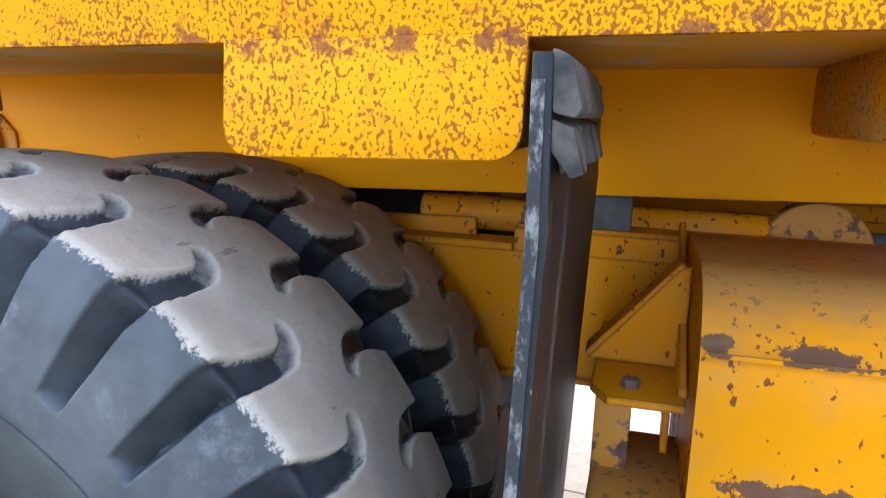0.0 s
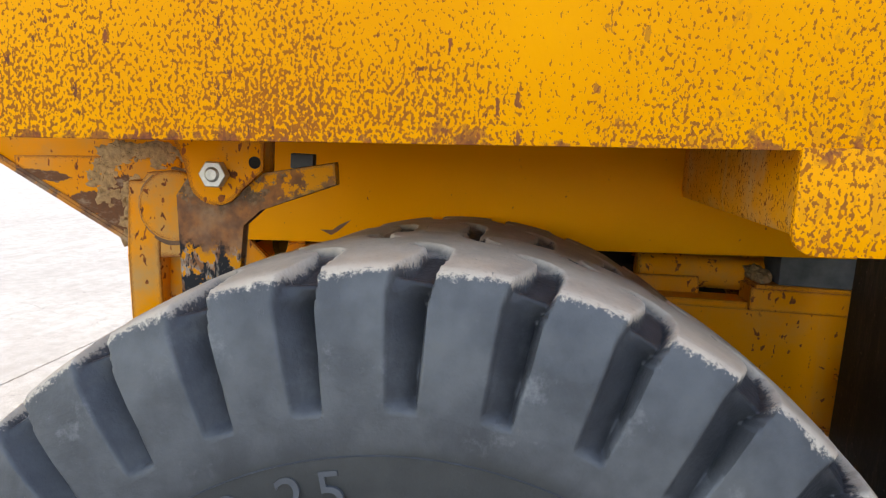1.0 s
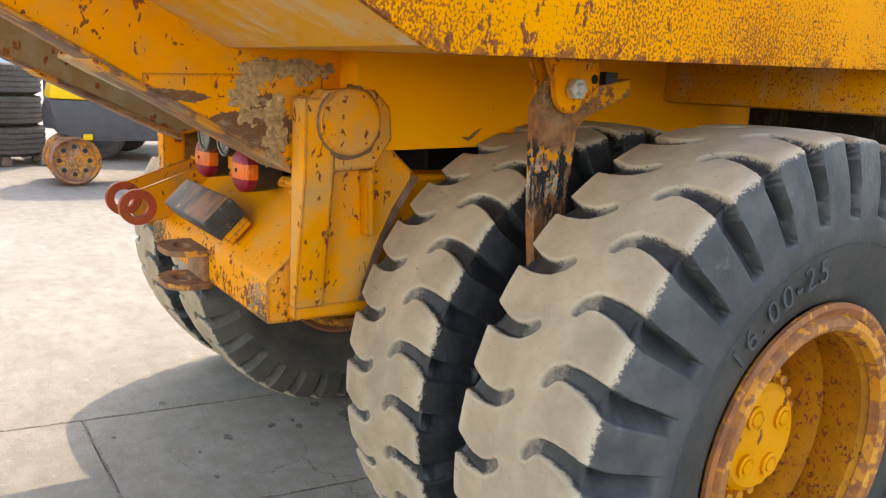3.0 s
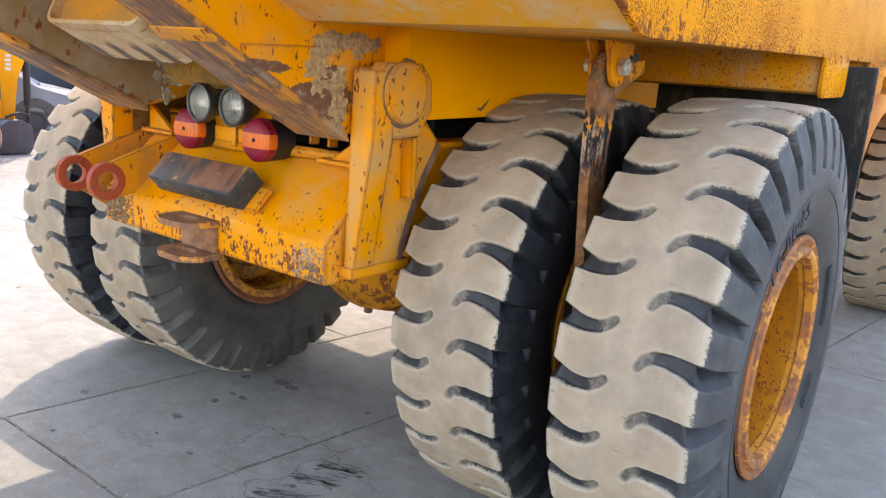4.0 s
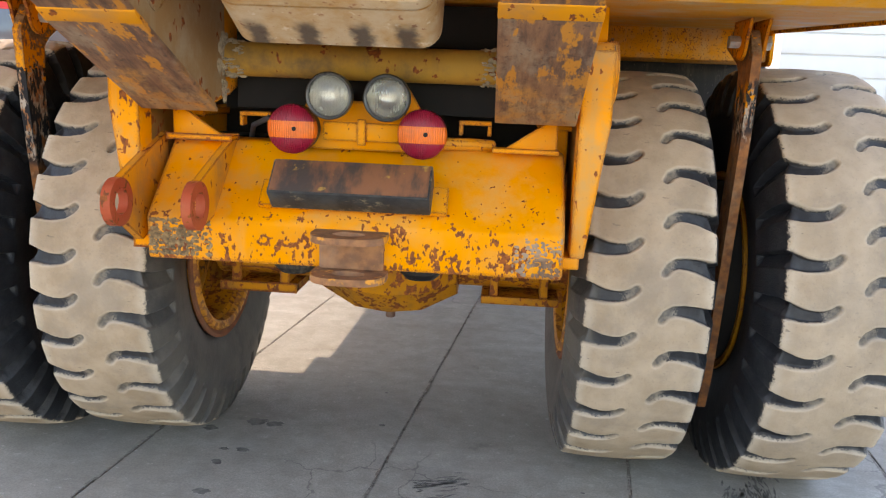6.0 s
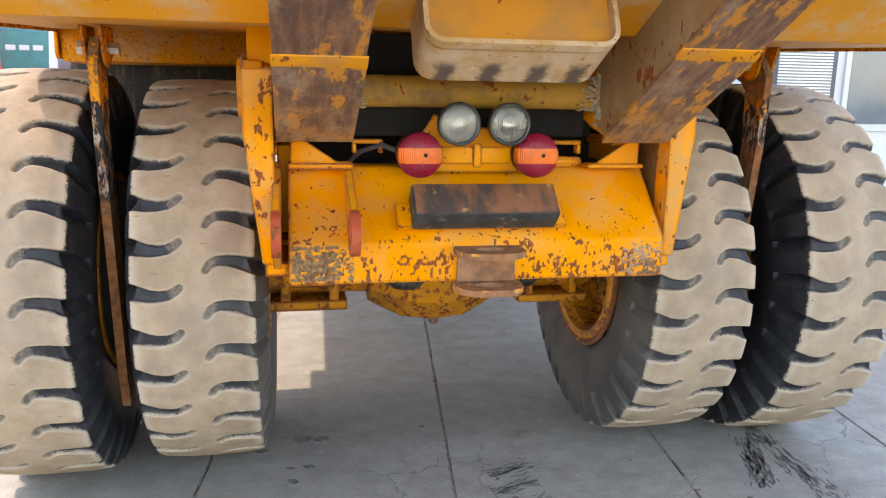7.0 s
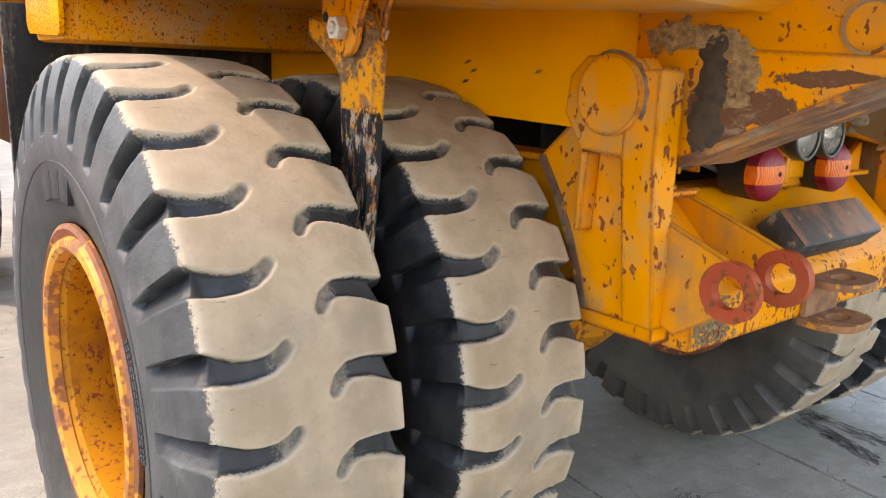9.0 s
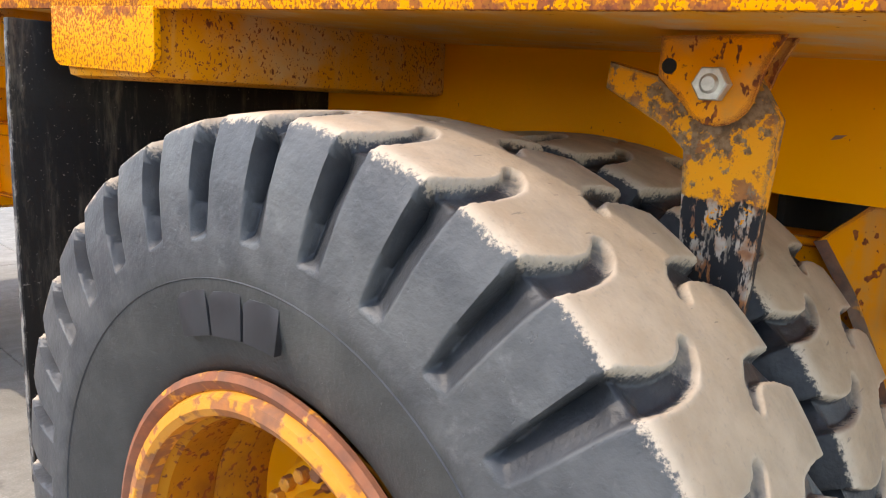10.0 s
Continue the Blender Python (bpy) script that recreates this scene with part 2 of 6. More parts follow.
def speckled(name):
    """Yellow paint peppered with rust: fine spots in drifts, denser low down, and larger blotches."""
    n = Nodes(name)
    z = n.sep(n.pos)[2]
    drift = n.math("MULTIPLY", n.math("SUBTRACT", n.noise(3.4, 5.0, 0.62), 0.5), 0.48)
    y = n.sep(n.pos)[1]
    sill = n.math("MAXIMUM", n.math("ADD", n.math("MULTIPLY", y, 0.039), 1.553), n.math("ADD", n.math("MULTIPLY", y, -0.50), 1.0652))
    up = n.math("SUBTRACT", z, sill)
    low = n.math("MINIMUM", n.span(up, -0.02, 0.24, 0.058, -0.055), n.span(up, -0.03, -0.012, 0.022, 0.06))
    fine = n.noise(205.0, 1.6, 0.5, stretch=(1, 1, 0.78))
    low = n.math("ADD", low, n.math("ADD", n.span(y, 0.1, -0.7, 0.0, 0.016), n.span(n.sep(n.pos)[0], 0.0, -1.0, 0.0, 0.022)))
    v = n.math("ADD", n.math("ADD", fine, drift), low)
    m1 = n.span(v, 0.560, 0.606)
    blot = n.noise(38.0, 4.0, 0.62, stretch=(1, 1, 0.55))
    b = n.math("ADD", blot, n.math("ADD", n.math("MULTIPLY", n.math("SUBTRACT", n.noise(2.6, 3.0, 0.6), 0.5), 0.22), n.math("MULTIPLY", low, 0.45)))
    m2 = n.math("MULTIPLY", n.span(b, 0.633, 0.650), n.span(y, 0.10, 0.45, 1.0, 0.15))
    edge = n.span(n.math("ADD", n.span(up, 0.0, 0.028, 0.10, 0.0), n.noise(24.0, 5.0, 0.65)), 0.60, 0.66)
    m2 = n.math("MAXIMUM", m2, n.math("MULTIPLY", n.math("MULTIPLY", edge, n.span(up, -0.020, -0.008)), n.span(up, 0.0, 0.06, 0.85, 0.0)))
    brown = n.mix(n.span(n.noise(60.0, 3.0), 0.3, 0.7), (0.29, 0.072, 0.012), (0.17, 0.045, 0.018))
    dark = n.mix(n.span(n.noise(90.0, 3.0), 0.35, 0.65), (0.25, 0.068, 0.026), (0.14, 0.044, 0.024))
    faded = n.mix(n.span(n.noise(2.2, 4.0, 0.6), 0.3, 0.75), tuple(c * 0.92 for c in YELLOW), (0.79, 0.30, 0.001))
    c = n.mix(n.math("MULTIPLY", m1, 0.84), faded, brown)
    c = n.mix(m2, c, dark)
    m = n.math("MAXIMUM", m1, m2)
    n.bump(n.math("SUBTRACT", n.math("MULTIPLY", n.noise(160.0, 2.0), 0.25), m), 0.3, 0.002)
    return n.done(c, n.span(m, 0, 1, 0.46, 0.85), 0.0, 0.09)


def concrete(name):
    n = Nodes(name)
    a = n.span(n.noise(0.8, 6.0, 0.65), 0.3, 0.7)
    b = n.span(n.noise(9.0, 7.0, 0.7), 0.35, 0.68)
    c = n.mix(a, (0.275, 0.256, 0.219), (0.385, 0.363, 0.314))
    c = n.mix(n.math("MULTIPLY", b, 0.6), c, (0.21, 0.200, 0.176))
    drag = n.span(n.noise(3.0, 7.0, 0.74, stretch=(0.55, 1.9, 1.0)), 0.48, 0.64)
    c = n.mix(n.math("MULTIPLY", drag, 0.5), c, (0.22, 0.206, 0.177))
    grit = n.span(n.noise(120.0, 4.0, 0.7), 0.35, 0.65, 0.0, 0.55)
    c = n.mix(grit, c, (0.18, 0.171, 0.149))
    pale = n.span(n.noise(26.0, 5.0, 0.7), 0.60, 0.70, 0.0, 0.5)
    c = n.mix(pale, c, (0.48, 0.462, 0.410))
    stain = n.span(n.noise(4.0, 5.0, 0.72), 0.60, 0.72)
    c = n.mix(n.math("MULTIPLY", stain, 0.5), c, (0.12, 0.11, 0.10))
    crk = n.node("ShaderNodeTexVoronoi", feature="DISTANCE_TO_EDGE")
    wob = n.node("ShaderNodeVectorMath", operation="ADD")
    wn = n.node("ShaderNodeTexNoise")
    n.put(wn.inputs["Vector"], n.pos)
    wn.inputs["Scale"].default_value, wn.inputs["Detail"].default_value = 6.0, 5.0
    n.put(wob.inputs[0], n.pos)
    n.put(wob.inputs[1], n.stretch(wn.outputs["Color"], (0.22, 0.22, 0.0)))
    n.put(crk.inputs["Vector"], wob.outputs[0])
    crk.inputs["Scale"].default_value = 2.4
    line = n.math("MULTIPLY", n.span(crk.outputs["Distance"], 0.003, 0.008, 1.0, 0.0), n.span(n.noise(0.8, 3.0), 0.53, 0.60))
    c = n.mix(n.math("MULTIPLY", line, 0.7), c, (0.13, 0.12, 0.11))
    drip = n.math("MULTIPLY", n.span(n.voronoi(3.2), 0.035, 0.06, 1.0, 0.0), n.span(n.noise(1.3, 2.0), 0.5, 0.55))
    c = n.mix(n.math("MULTIPLY", drip, 0.75), c, (0.07, 0.065, 0.06))
    swirl = n.span(n.noise(1.6, 5.0, 0.6, stretch=(0.35, 1.6, 1.0)), 0.52, 0.68)
    c = n.mix(n.math("MULTIPLY", swirl, 0.22), c, (0.50, 0.482, 0.432))
    c = n.mix(n.math("MULTIPLY", n.random(), 0.12), c, (0.28, 0.271, 0.240))
    n.bump(n.math("ADD", n.noise(70.0, 5.0, 0.7), n.noise(9.0, 4.0)), 0.35, 0.004)
    return n.done(c, n.span(b, 0, 1, 0.8, 0.95))


def bar_paint(name):
    """Yellow with scuffed edges round the bolt, then flaked black with flecks of yellow, bare rust further down; the bar on the +x side is rustier."""
    n = Nodes(name)
    x, y, z0 = n.sep(n.pos)
    z = n.math("ADD", z0, n.math("MULTIPLY", n.math("SUBTRACT", n.noise(18.0, 5.0, 0.65), 0.5), 0.13))
    plus = n.span(x, -0.1, 0.1)
    rust = n.mix(n.span(n.noise(40.0, 4.0), 0.3, 0.7), (0.32, 0.125, 0.042), (0.15, 0.066, 0.036))
    rust = n.mix(n.span(n.noise(9.0, 4.0, 0.6), 0.5, 0.7, 0.0, 0.5), rust, (0.36, 0.22, 0.13))
    grime = n.mix(n.span(n.noise(75.0, 4.0, 0.65), 0.35, 0.65), (0.10, 0.062, 0.036), (0.23, 0.15, 0.095))
    worn = n.span(n.noise(55.0, 4.0, 0.65, stretch=(1, 1, 0.35)), 0.50, 0.56)
    bare = n.math("MULTIPLY", plus, n.span(n.math("ABSOLUTE", n.math("SUBTRACT", z, 1.40)), 0.035, 0.055, 0.20, 0.0))
    dy, dz = n.math("ADD", y, 0.350), n.math("SUBTRACT", z0, 1.470)
    ring = n.math("SQRT", n.math("ADD", n.math("MULTIPLY", dy, dy), n.math("MULTIPLY", dz, dz)))
    yellow = n.mix(n.span(n.noise(5.0, 4.0, 0.6), 0.35, 0.7, 0.0, 0.5), YELLOW, (0.60, 0.27, 0.02))
    yellow = n.mix(n.math("MULTIPLY", n.span(n.math("ADD", n.noise(26.0, 6.0, 0.70), bare), 0.52, 0.57), 0.95), yellow, rust)
    spots = n.math("ADD", n.noise(48.0, 5.0, 0.7), n.span(ring, 0.055, 0.105, 0.17, 0.0))
    yellow = n.mix(n.math("MULTIPLY", n.span(spots, 0.57, 0.62), 0.95), yellow, grime)
    scuffed = n.math("ADD", n.edge(0.012), n.math("MULTIPLY", n.math("SUBTRACT", n.noise(30.0, 5.0, 0.7), 0.5), 1.8))
    yellow = n.mix(n.math("MULTIPLY", n.span(scuffed, 0.28, 0.46), 0.9), yellow, grime)
    black = n.mix(worn, (0.017, 0.017, 0.019), n.mix(n.span(n.noise(30.0, 3.0), 0.4, 0.6), rust, (0.35, 0.30, 0.25)))
    black = n.mix(n.span(n.noise(70.0, 5.0, 0.7, stretch=(1, 1, 0.25)), 0.58, 0.64, 0.0, 0.7), black, (0.24, 0.20, 0.16))
    flecks = n.span(n.math("ADD", n.noise(30.0, 5.0, 0.65), n.span(z, 1.22, 1.34, -0.10, n.span(plus, 0, 1, 0.01, 0.06))), 0.56, 0.60)
    black = n.mix(flecks, black, (0.62, 0.22, 0.004))
    c = n.mix(n.span(z, n.span(plus, 0, 1, 1.325, 1.35), n.span(plus, 0, 1, 1.335, 1.37)), black, yellow)
    c = n.mix(n.math("MULTIPLY", plus, n.span(z, 1.34, 1.37, 0.0, n.span(z, 1.42, 1.45, 0.9, 0.0))), c, rust)
    c = n.mix(n.span(z, n.span(plus, 0, 1, 0.97, 1.17), n.span(plus, 0, 1, 1.05, 1.25)), rust, c)
    n.bump(n.noise(70.0, 4.0), 0.4, 0.002)
    return n.done(c, 0.7, 0.0, 0.15)


M_BAR = bar_paint("flaking_bar_paint")
M_SIDE = speckled("speckled_yellow_paint")
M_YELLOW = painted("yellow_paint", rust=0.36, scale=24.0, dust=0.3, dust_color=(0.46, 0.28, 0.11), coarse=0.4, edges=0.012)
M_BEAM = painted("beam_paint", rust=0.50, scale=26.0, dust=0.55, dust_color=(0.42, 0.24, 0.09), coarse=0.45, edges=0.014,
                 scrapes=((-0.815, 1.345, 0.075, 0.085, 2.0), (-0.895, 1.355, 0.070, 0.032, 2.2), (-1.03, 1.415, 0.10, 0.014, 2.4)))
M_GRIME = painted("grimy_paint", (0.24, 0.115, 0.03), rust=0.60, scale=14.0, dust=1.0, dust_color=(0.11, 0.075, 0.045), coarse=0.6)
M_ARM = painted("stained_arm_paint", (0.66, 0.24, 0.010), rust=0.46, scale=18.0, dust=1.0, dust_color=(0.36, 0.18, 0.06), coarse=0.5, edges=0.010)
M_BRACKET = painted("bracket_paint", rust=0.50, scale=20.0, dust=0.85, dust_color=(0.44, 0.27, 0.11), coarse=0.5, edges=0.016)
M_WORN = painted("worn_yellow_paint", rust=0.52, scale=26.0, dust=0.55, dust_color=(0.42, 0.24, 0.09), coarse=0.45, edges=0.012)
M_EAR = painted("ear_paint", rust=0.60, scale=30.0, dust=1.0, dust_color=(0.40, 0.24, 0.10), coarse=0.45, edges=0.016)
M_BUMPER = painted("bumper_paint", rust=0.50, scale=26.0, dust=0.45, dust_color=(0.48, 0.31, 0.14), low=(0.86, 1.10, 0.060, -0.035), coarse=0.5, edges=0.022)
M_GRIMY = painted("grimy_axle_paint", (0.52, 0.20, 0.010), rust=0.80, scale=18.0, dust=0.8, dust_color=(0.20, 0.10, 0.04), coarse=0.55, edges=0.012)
M_UNDER = painted("underside_paint", (0.70, 0.30, 0.02), rust=0.10, scale=30.0, dust=1.0, dust_color=(0.55, 0.42, 0.28))
M_RAIL = painted("rail_paint", (0.80, 0.30, 0.001), rust=0.05, scale=40.0, dust=0.0)
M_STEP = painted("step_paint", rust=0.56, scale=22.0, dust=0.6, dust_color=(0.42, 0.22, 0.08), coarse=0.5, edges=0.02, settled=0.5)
M_RIB = painted("rib_paint", (0.68, 0.26, 0.006), rust=0.56, scale=62.0, dust=0.8, dust_color=(0.50, 0.34, 0.19))
M_TANK = painted("tank_paint", rust=0.47, scale=24.0, dust=0.4, dust_color=(0.44, 0.23, 0.08), coarse=0.5, low=(0.92, 1.06, 0.09, 0.0), settled=0.8, scoured=0.12,
                 scrapes=((1.10, 1.199, 0.022, 0.014, 1.6), (1.235, 1.196, 0.060, 0.013, 1.9), (1.42, 1.192, 0.05, 0.012, 1.8), (1.23, 1.000, 0.11, 0.014, 2.2), (1.42, 0.985, 0.12, 0.02, 2.2), (1.70, 0.98, 0.2, 0.02, 2.2)))
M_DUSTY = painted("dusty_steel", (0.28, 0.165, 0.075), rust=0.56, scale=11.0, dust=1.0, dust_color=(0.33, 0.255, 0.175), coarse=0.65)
M_TUBE = painted("tube_paint", (0.44, 0.24, 0.045), rust=0.55, scale=14.0, dust=1.0, dust_color=(0.15, 0.10, 0.055), coarse=0.6)
M_RUST = rusted("rusty_steel", 0.42, 0.35, (0.34, 0.155, 0.070), (0.17, 0.085, 0.05))
M_BAND = painted("band_paint", (0.66, 0.25, 0.012), rust=0.62, scale=22.0, dust=0.8, dust_color=(0.36, 0.19, 0.08), coarse=0.55)
M_SCRAPED = scraped("scraped_steel")
M_RUST_BARE = rusted("bare_rusty_steel", 0.0, 0.15)
M_RUST_PAINT = rusted("flaking_paint_on_rust", 0.62, 0.3)
M_RIM = painted("rim_paint", (0.44, 0.175, 0.012), rust=0.62, scale=34.0, dust=1.0, dust_color=(0.25, 0.095, 0.015), coarse=0.4, chips=False)
M_HUB = painted("hub_paint", (0.74, 0.29, 0.006), rust=0.64, scale=9.0, dust=0.1, coarse=0.7)
M_RIM_RING = rusted("rusty_rim_ring", 0.55, 0.05, (0.40, 0.135, 0.030), (0.20, 0.075, 0.035))
M_FLANGE = rusted("orange_rust", 0.32, 0.05, (0.36, 0.115, 0.032), (0.20, 0.07, 0.032))
M_FLANGE_RED = rusted("red_brown_rust", 0.06, 0.04, (0.27, 0.085, 0.034), (0.16, 0.058, 0.030))
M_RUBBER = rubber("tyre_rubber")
M_RUBBER_PLAIN = plain("sidewall_rubber", (0.045, 0.048, 0.054), 0.6, grain=30.0, amount=0.3)
def streaked(name):
    n = Nodes(name)
    a = n.span(n.noise(16.0, 6.0, 0.7, stretch=(1, 1, 0.10)), 0.48, 0.70)
    a = n.math("MULTIPLY", a, n.span(n.noise(60.0, 4.0, 0.7, stretch=(1, 1, 0.3)), 0.35, 0.6))
    b = n.span(n.noise(120.0, 3.0, 0.6), 0.66, 0.72)
    c = n.mix(n.math("MULTIPLY", a, 0.6), (0.008, 0.008, 0.009), (0.17, 0.145, 0.11))
    c = n.mix(n.math("MULTIPLY", b, 0.5), c, (0.30, 0.28, 0.25))
    n.bump(n.math("ADD", n.noise(60.0, 4.0), a), 0.3, 0.003)
    return n.done(c, n.span(a, 0, 1, 0.55, 0.8), 0.0, 0.3)


M_FLAP = streaked("black_rubber")
M_FOLD = plain("folded_rubber", (0.075, 0.063, 0.050), 0.85, grain=28.0, amount=0.95, bump=0.8)


def frayed(name):
    n = Nodes(name)
    f = n.span(n.noise(38.0, 5.0, 0.75, stretch=(1, 1, 0.5)), 0.45, 0.60)
    n.bump(n.noise(90.0, 4.0), 0.6, 0.003)
    return n.done(n.mix(f, (0.02, 0.02, 0.02), (0.19, 0.175, 0.155)), 0.8)


M_FRAY = frayed("frayed_rubber")
M_BLACK = plain("black_paint", (0.016, 0.016, 0.018), 0.5, grain=20.0, amount=0.5)
M_STEEL = plain("bolt_steel", (0.52, 0.50, 0.46), 0.45, 0.7, 60.0, 0.3)
M_CHAFF = plain("chaff", (0.20, 0.125, 0.06), 0.95, 0.0, 90.0, 0.7, 0.8)
M_CRUD = plain("dried_mud", (0.33, 0.205, 0.098), 0.95, 0.0, 70.0, 0.5, 1.0)
def ribbed(name, color, rough, period, ribs=0.3):
    """Moulded lens with upright ribs and a film of dust."""
    n = Nodes(name)
    x = n.sep(n.pos)[0]
    wave = n.math("SINE", n.math("MULTIPLY", x, 2 * math.pi / period))
    c = n.mix(n.span(n.noise(26.0, 5.0, 0.65), 0.40, 0.75), color, tuple(k * 0.7 + 0.015 for k in color))
    c = n.mix(n.span(wave, -1, 1, 0.0, ribs), c, tuple(k * 0.4 for k in color))
    n.bump(wave, 0.5, 0.002)
    return n.done(c, rough)


M_RED = ribbed("red_plastic", (0.28, 0.003, 0.024), 0.42, 0.005, 0.15)
M_ORANGE = ribbed("orange_plastic", (0.84, 0.15, 0.006), 0.42, 0.006, 0.15)
M_LAMPRIM = plain("lamp_rim", (0.05, 0.05, 0.048), 0.3, 0.3, 30.0, 0.3)
M_REDRING = painted("red_paint", (0.36, 0.062, 0.028), rust=0.66, scale=26.0, dust=0.4, dust_color=(0.40, 0.16, 0.08), coarse=0.5)
M_LINING = painted("trough_lining", (0.60, 0.26, 0.035), rust=0.2, scale=18.0, dust=1.0, dust_color=(0.40, 0.21, 0.07), coarse=0.6)


def sooty(name):
    """Dusty tan paint with worn rust specks and four soft soot smudges across its width."""
    n = Nodes(name)
    x, z = n.sep(n.pos)[0], n.sep(n.pos)[2]
    c = n.mix(n.span(n.noise(9.0, 6.0, 0.68), 0.35, 0.68), (0.52, 0.39, 0.25), (0.44, 0.25, 0.09))
    c = n.mix(n.span(n.noise(48.0, 5.0, 0.65), 0.60, 0.66, 0.0, 0.8), c, (0.27, 0.10, 0.04))
    c = n.mix(n.span(n.noise(26.0, 5.0, 0.7), 0.60, 0.68, 0.0, 0.7), c, (0.66, 0.56, 0.42))
    soot = None
    for at in (-0.165, -0.052, 0.068, 0.168):
        d = n.math("ABSOLUTE", n.math("SUBTRACT", x, at))
        hit = n.span(n.math("ADD", d, n.math("MULTIPLY", n.math("SUBTRACT", n.noise(42.0, 4.0, 0.6), 0.5), 0.035)), 0.010, 0.034, 0.9, 0.0)
        soot = n.math("MAXIMUM", soot, hit) if soot else hit
    soot = n.math("MULTIPLY", soot, n.span(n.math("ADD", z, n.math("MULTIPLY", n.noise(30.0, 3.0), 0.02)), 1.440, 1.462, 1.0, 0.0))
    c = n.mix(soot, c, (0.055, 0.042, 0.035))
    n.bump(n.noise(80.0, 5.0, 0.65), 0.4, 0.003)
    return n.done(c, 0.75)


M_TROUGH = sooty("sooty_trough")


def clear_lens(name):
    n = Nodes(name)
    wave = n.math("SINE", n.math("MULTIPLY", n.sep(n.pos)[0], 2 * math.pi / 0.008))
    n.bump(n.math("ADD", wave, n.math("MULTIPLY", n.noise(60.0, 3.0), 0.4)), 0.35, 0.002)
    n.bsdf.inputs["Transmission Weight"].default_value = 0.93
    return n.done(n.mix(n.span(n.noise(22.0, 5.0, 0.65), 0.4, 0.7), (0.78, 0.76, 0.70), (0.60, 0.57, 0.50)), n.span(n.noise(30.0, 4.0), 0.3, 0.7, 0.06, 0.28))


def worn_black(name):
    """Black paint with pale scuffed patches."""
    n = Nodes(name)
    c = n.mix(n.span(n.noise(20.0, 5.0, 0.6), 0.3, 0.7), (0.016, 0.018, 0.020), (0.045, 0.048, 0.046))
    c = n.mix(n.span(n.noise(24.0, 6.0, 0.7, stretch=(0.6, 1, 1)), 0.56, 0.66, 0.0, 0.75), c, (0.24, 0.20, 0.12))
    n.bump(n.noise(70.0, 4.0), 0.4, 0.003)
    return n.done(c, 0.55)


def worn_top(name):
    """Rust, bare black and old yellow in broad streaks."""
    n = Nodes(name)
    c = n.mix(n.span(n.noise(11.0, 5.0, 0.62, stretch=(1.3, 0.5, 0.5)), 0.38, 0.60), (0.05, 0.034, 0.028), (0.22, 0.085, 0.038))
    c = n.mix(n.span(n.noise(15.0, 5.0, 0.65), 0.60, 0.68, 0.0, 0.8), c, (0.44, 0.26, 0.05))
    n.bump(n.noise(60.0, 4.0, 0.65), 0.5, 0.003)
    return n.done(c, 0.6)


M_CLEAR = clear_lens("clear_glass")
M_REFLECTOR = plain("lamp_reflector", (0.50, 0.49, 0.45), 0.30, 1.0, 12.0, 0.15, 0.02)
M_BLOCK = worn_black("worn_black_paint")
M_DRAWBAR = rusted("rubbed_rusty_plate", 0.22, 0.12, (0.33, 0.14, 0.055), (0.17, 0.075, 0.038))
M_BROWN = worn_top("worn_brown_top")
# near-black for small dark parts; also paints in the shade of gaps and recesses
M_NEARBLACK = plain("near_black", (0.010, 0.009, 0.008), 0.92, grain=18.0, amount=0.6)
M_CRUST = rusted("dark_crust", 0.0, 0.3, (0.20, 0.10, 0.05), (0.09, 0.055, 0.035))
M_PAD = plain("grey_pad_rubber", (0.075, 0.078, 0.08), 0.8, grain=26.0, amount=0.5)
M_SCARLET = plain("scarlet_paint", (0.72, 0.03, 0.012), 0.3, grain=3.0, amount=0.06, bump=0.0)
M_CRIMSON = plain("crimson_paint", (0.38, 0.012, 0.035), 0.35, grain=3.0, amount=0.1, bump=0.0)
M_GREYCAR = plain("grey_car_paint", (0.20, 0.23, 0.26), 0.35, grain=4.0, amount=0.15, bump=0.0)
M_STEELBLUE = plain("blue_grey_steel", (0.022, 0.030, 0.042), 0.92, grain=6.0, amount=0.35)
M_WHITE = plain("white_paint", (0.56, 0.57, 0.56), 0.5, grain=3.0, amount=0.05, bump=0.0)
M_GREY = plain("grey_plastic", (0.06, 0.065, 0.075), 0.5, grain=8.0, amount=0.2)
M_PALE = plain("pale_wall", (0.46, 0.44, 0.31), 0.85, grain=5.0, amount=0.06)
M_PANEL = plain("blue_grey_panel", (0.36, 0.43, 0.50), 0.6, grain=3.0, amount=0.05, bump=0.02)
M_TILES = plain("terracotta", (0.42, 0.13, 0.09), 0.8, grain=14.0, amount=0.25)
M_PANE = plain("window_glass", (0.10, 0.13, 0.15), 0.08, grain=2.0, amount=0.2, bump=0.0)
M_TEAL = plain("teal_canvas", (0.04, 0.20, 0.19), 0.6, grain=4.0, amount=0.2)
M_WOOD = plain("grey_wood", (0.26, 0.22, 0.18), 0.9, grain=30.0, amount=0.3)
M_OLDTYRE = plain("old_tyre", (0.09, 0.085, 0.08), 0.85, grain=22.0, amount=0.35)
M_BRIGHTYELLOW = plain("bright_yellow_paint", (0.85, 0.55, 0.01), 0.35, grain=3.0, amount=0.05, bump=0.0)
M_GATE = plain("dark_green_metal", (0.05, 0.085, 0.075), 0.5, grain=12.0, amount=0.3)
M_LEAF = plain("leaves", (0.07, 0.12, 0.03), 0.8, grain=8.0, amount=0.6)
# the haze of distance is mixed into this blue
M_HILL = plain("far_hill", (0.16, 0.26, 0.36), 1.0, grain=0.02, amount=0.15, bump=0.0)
M_CONCRETE = concrete("yard_concrete")


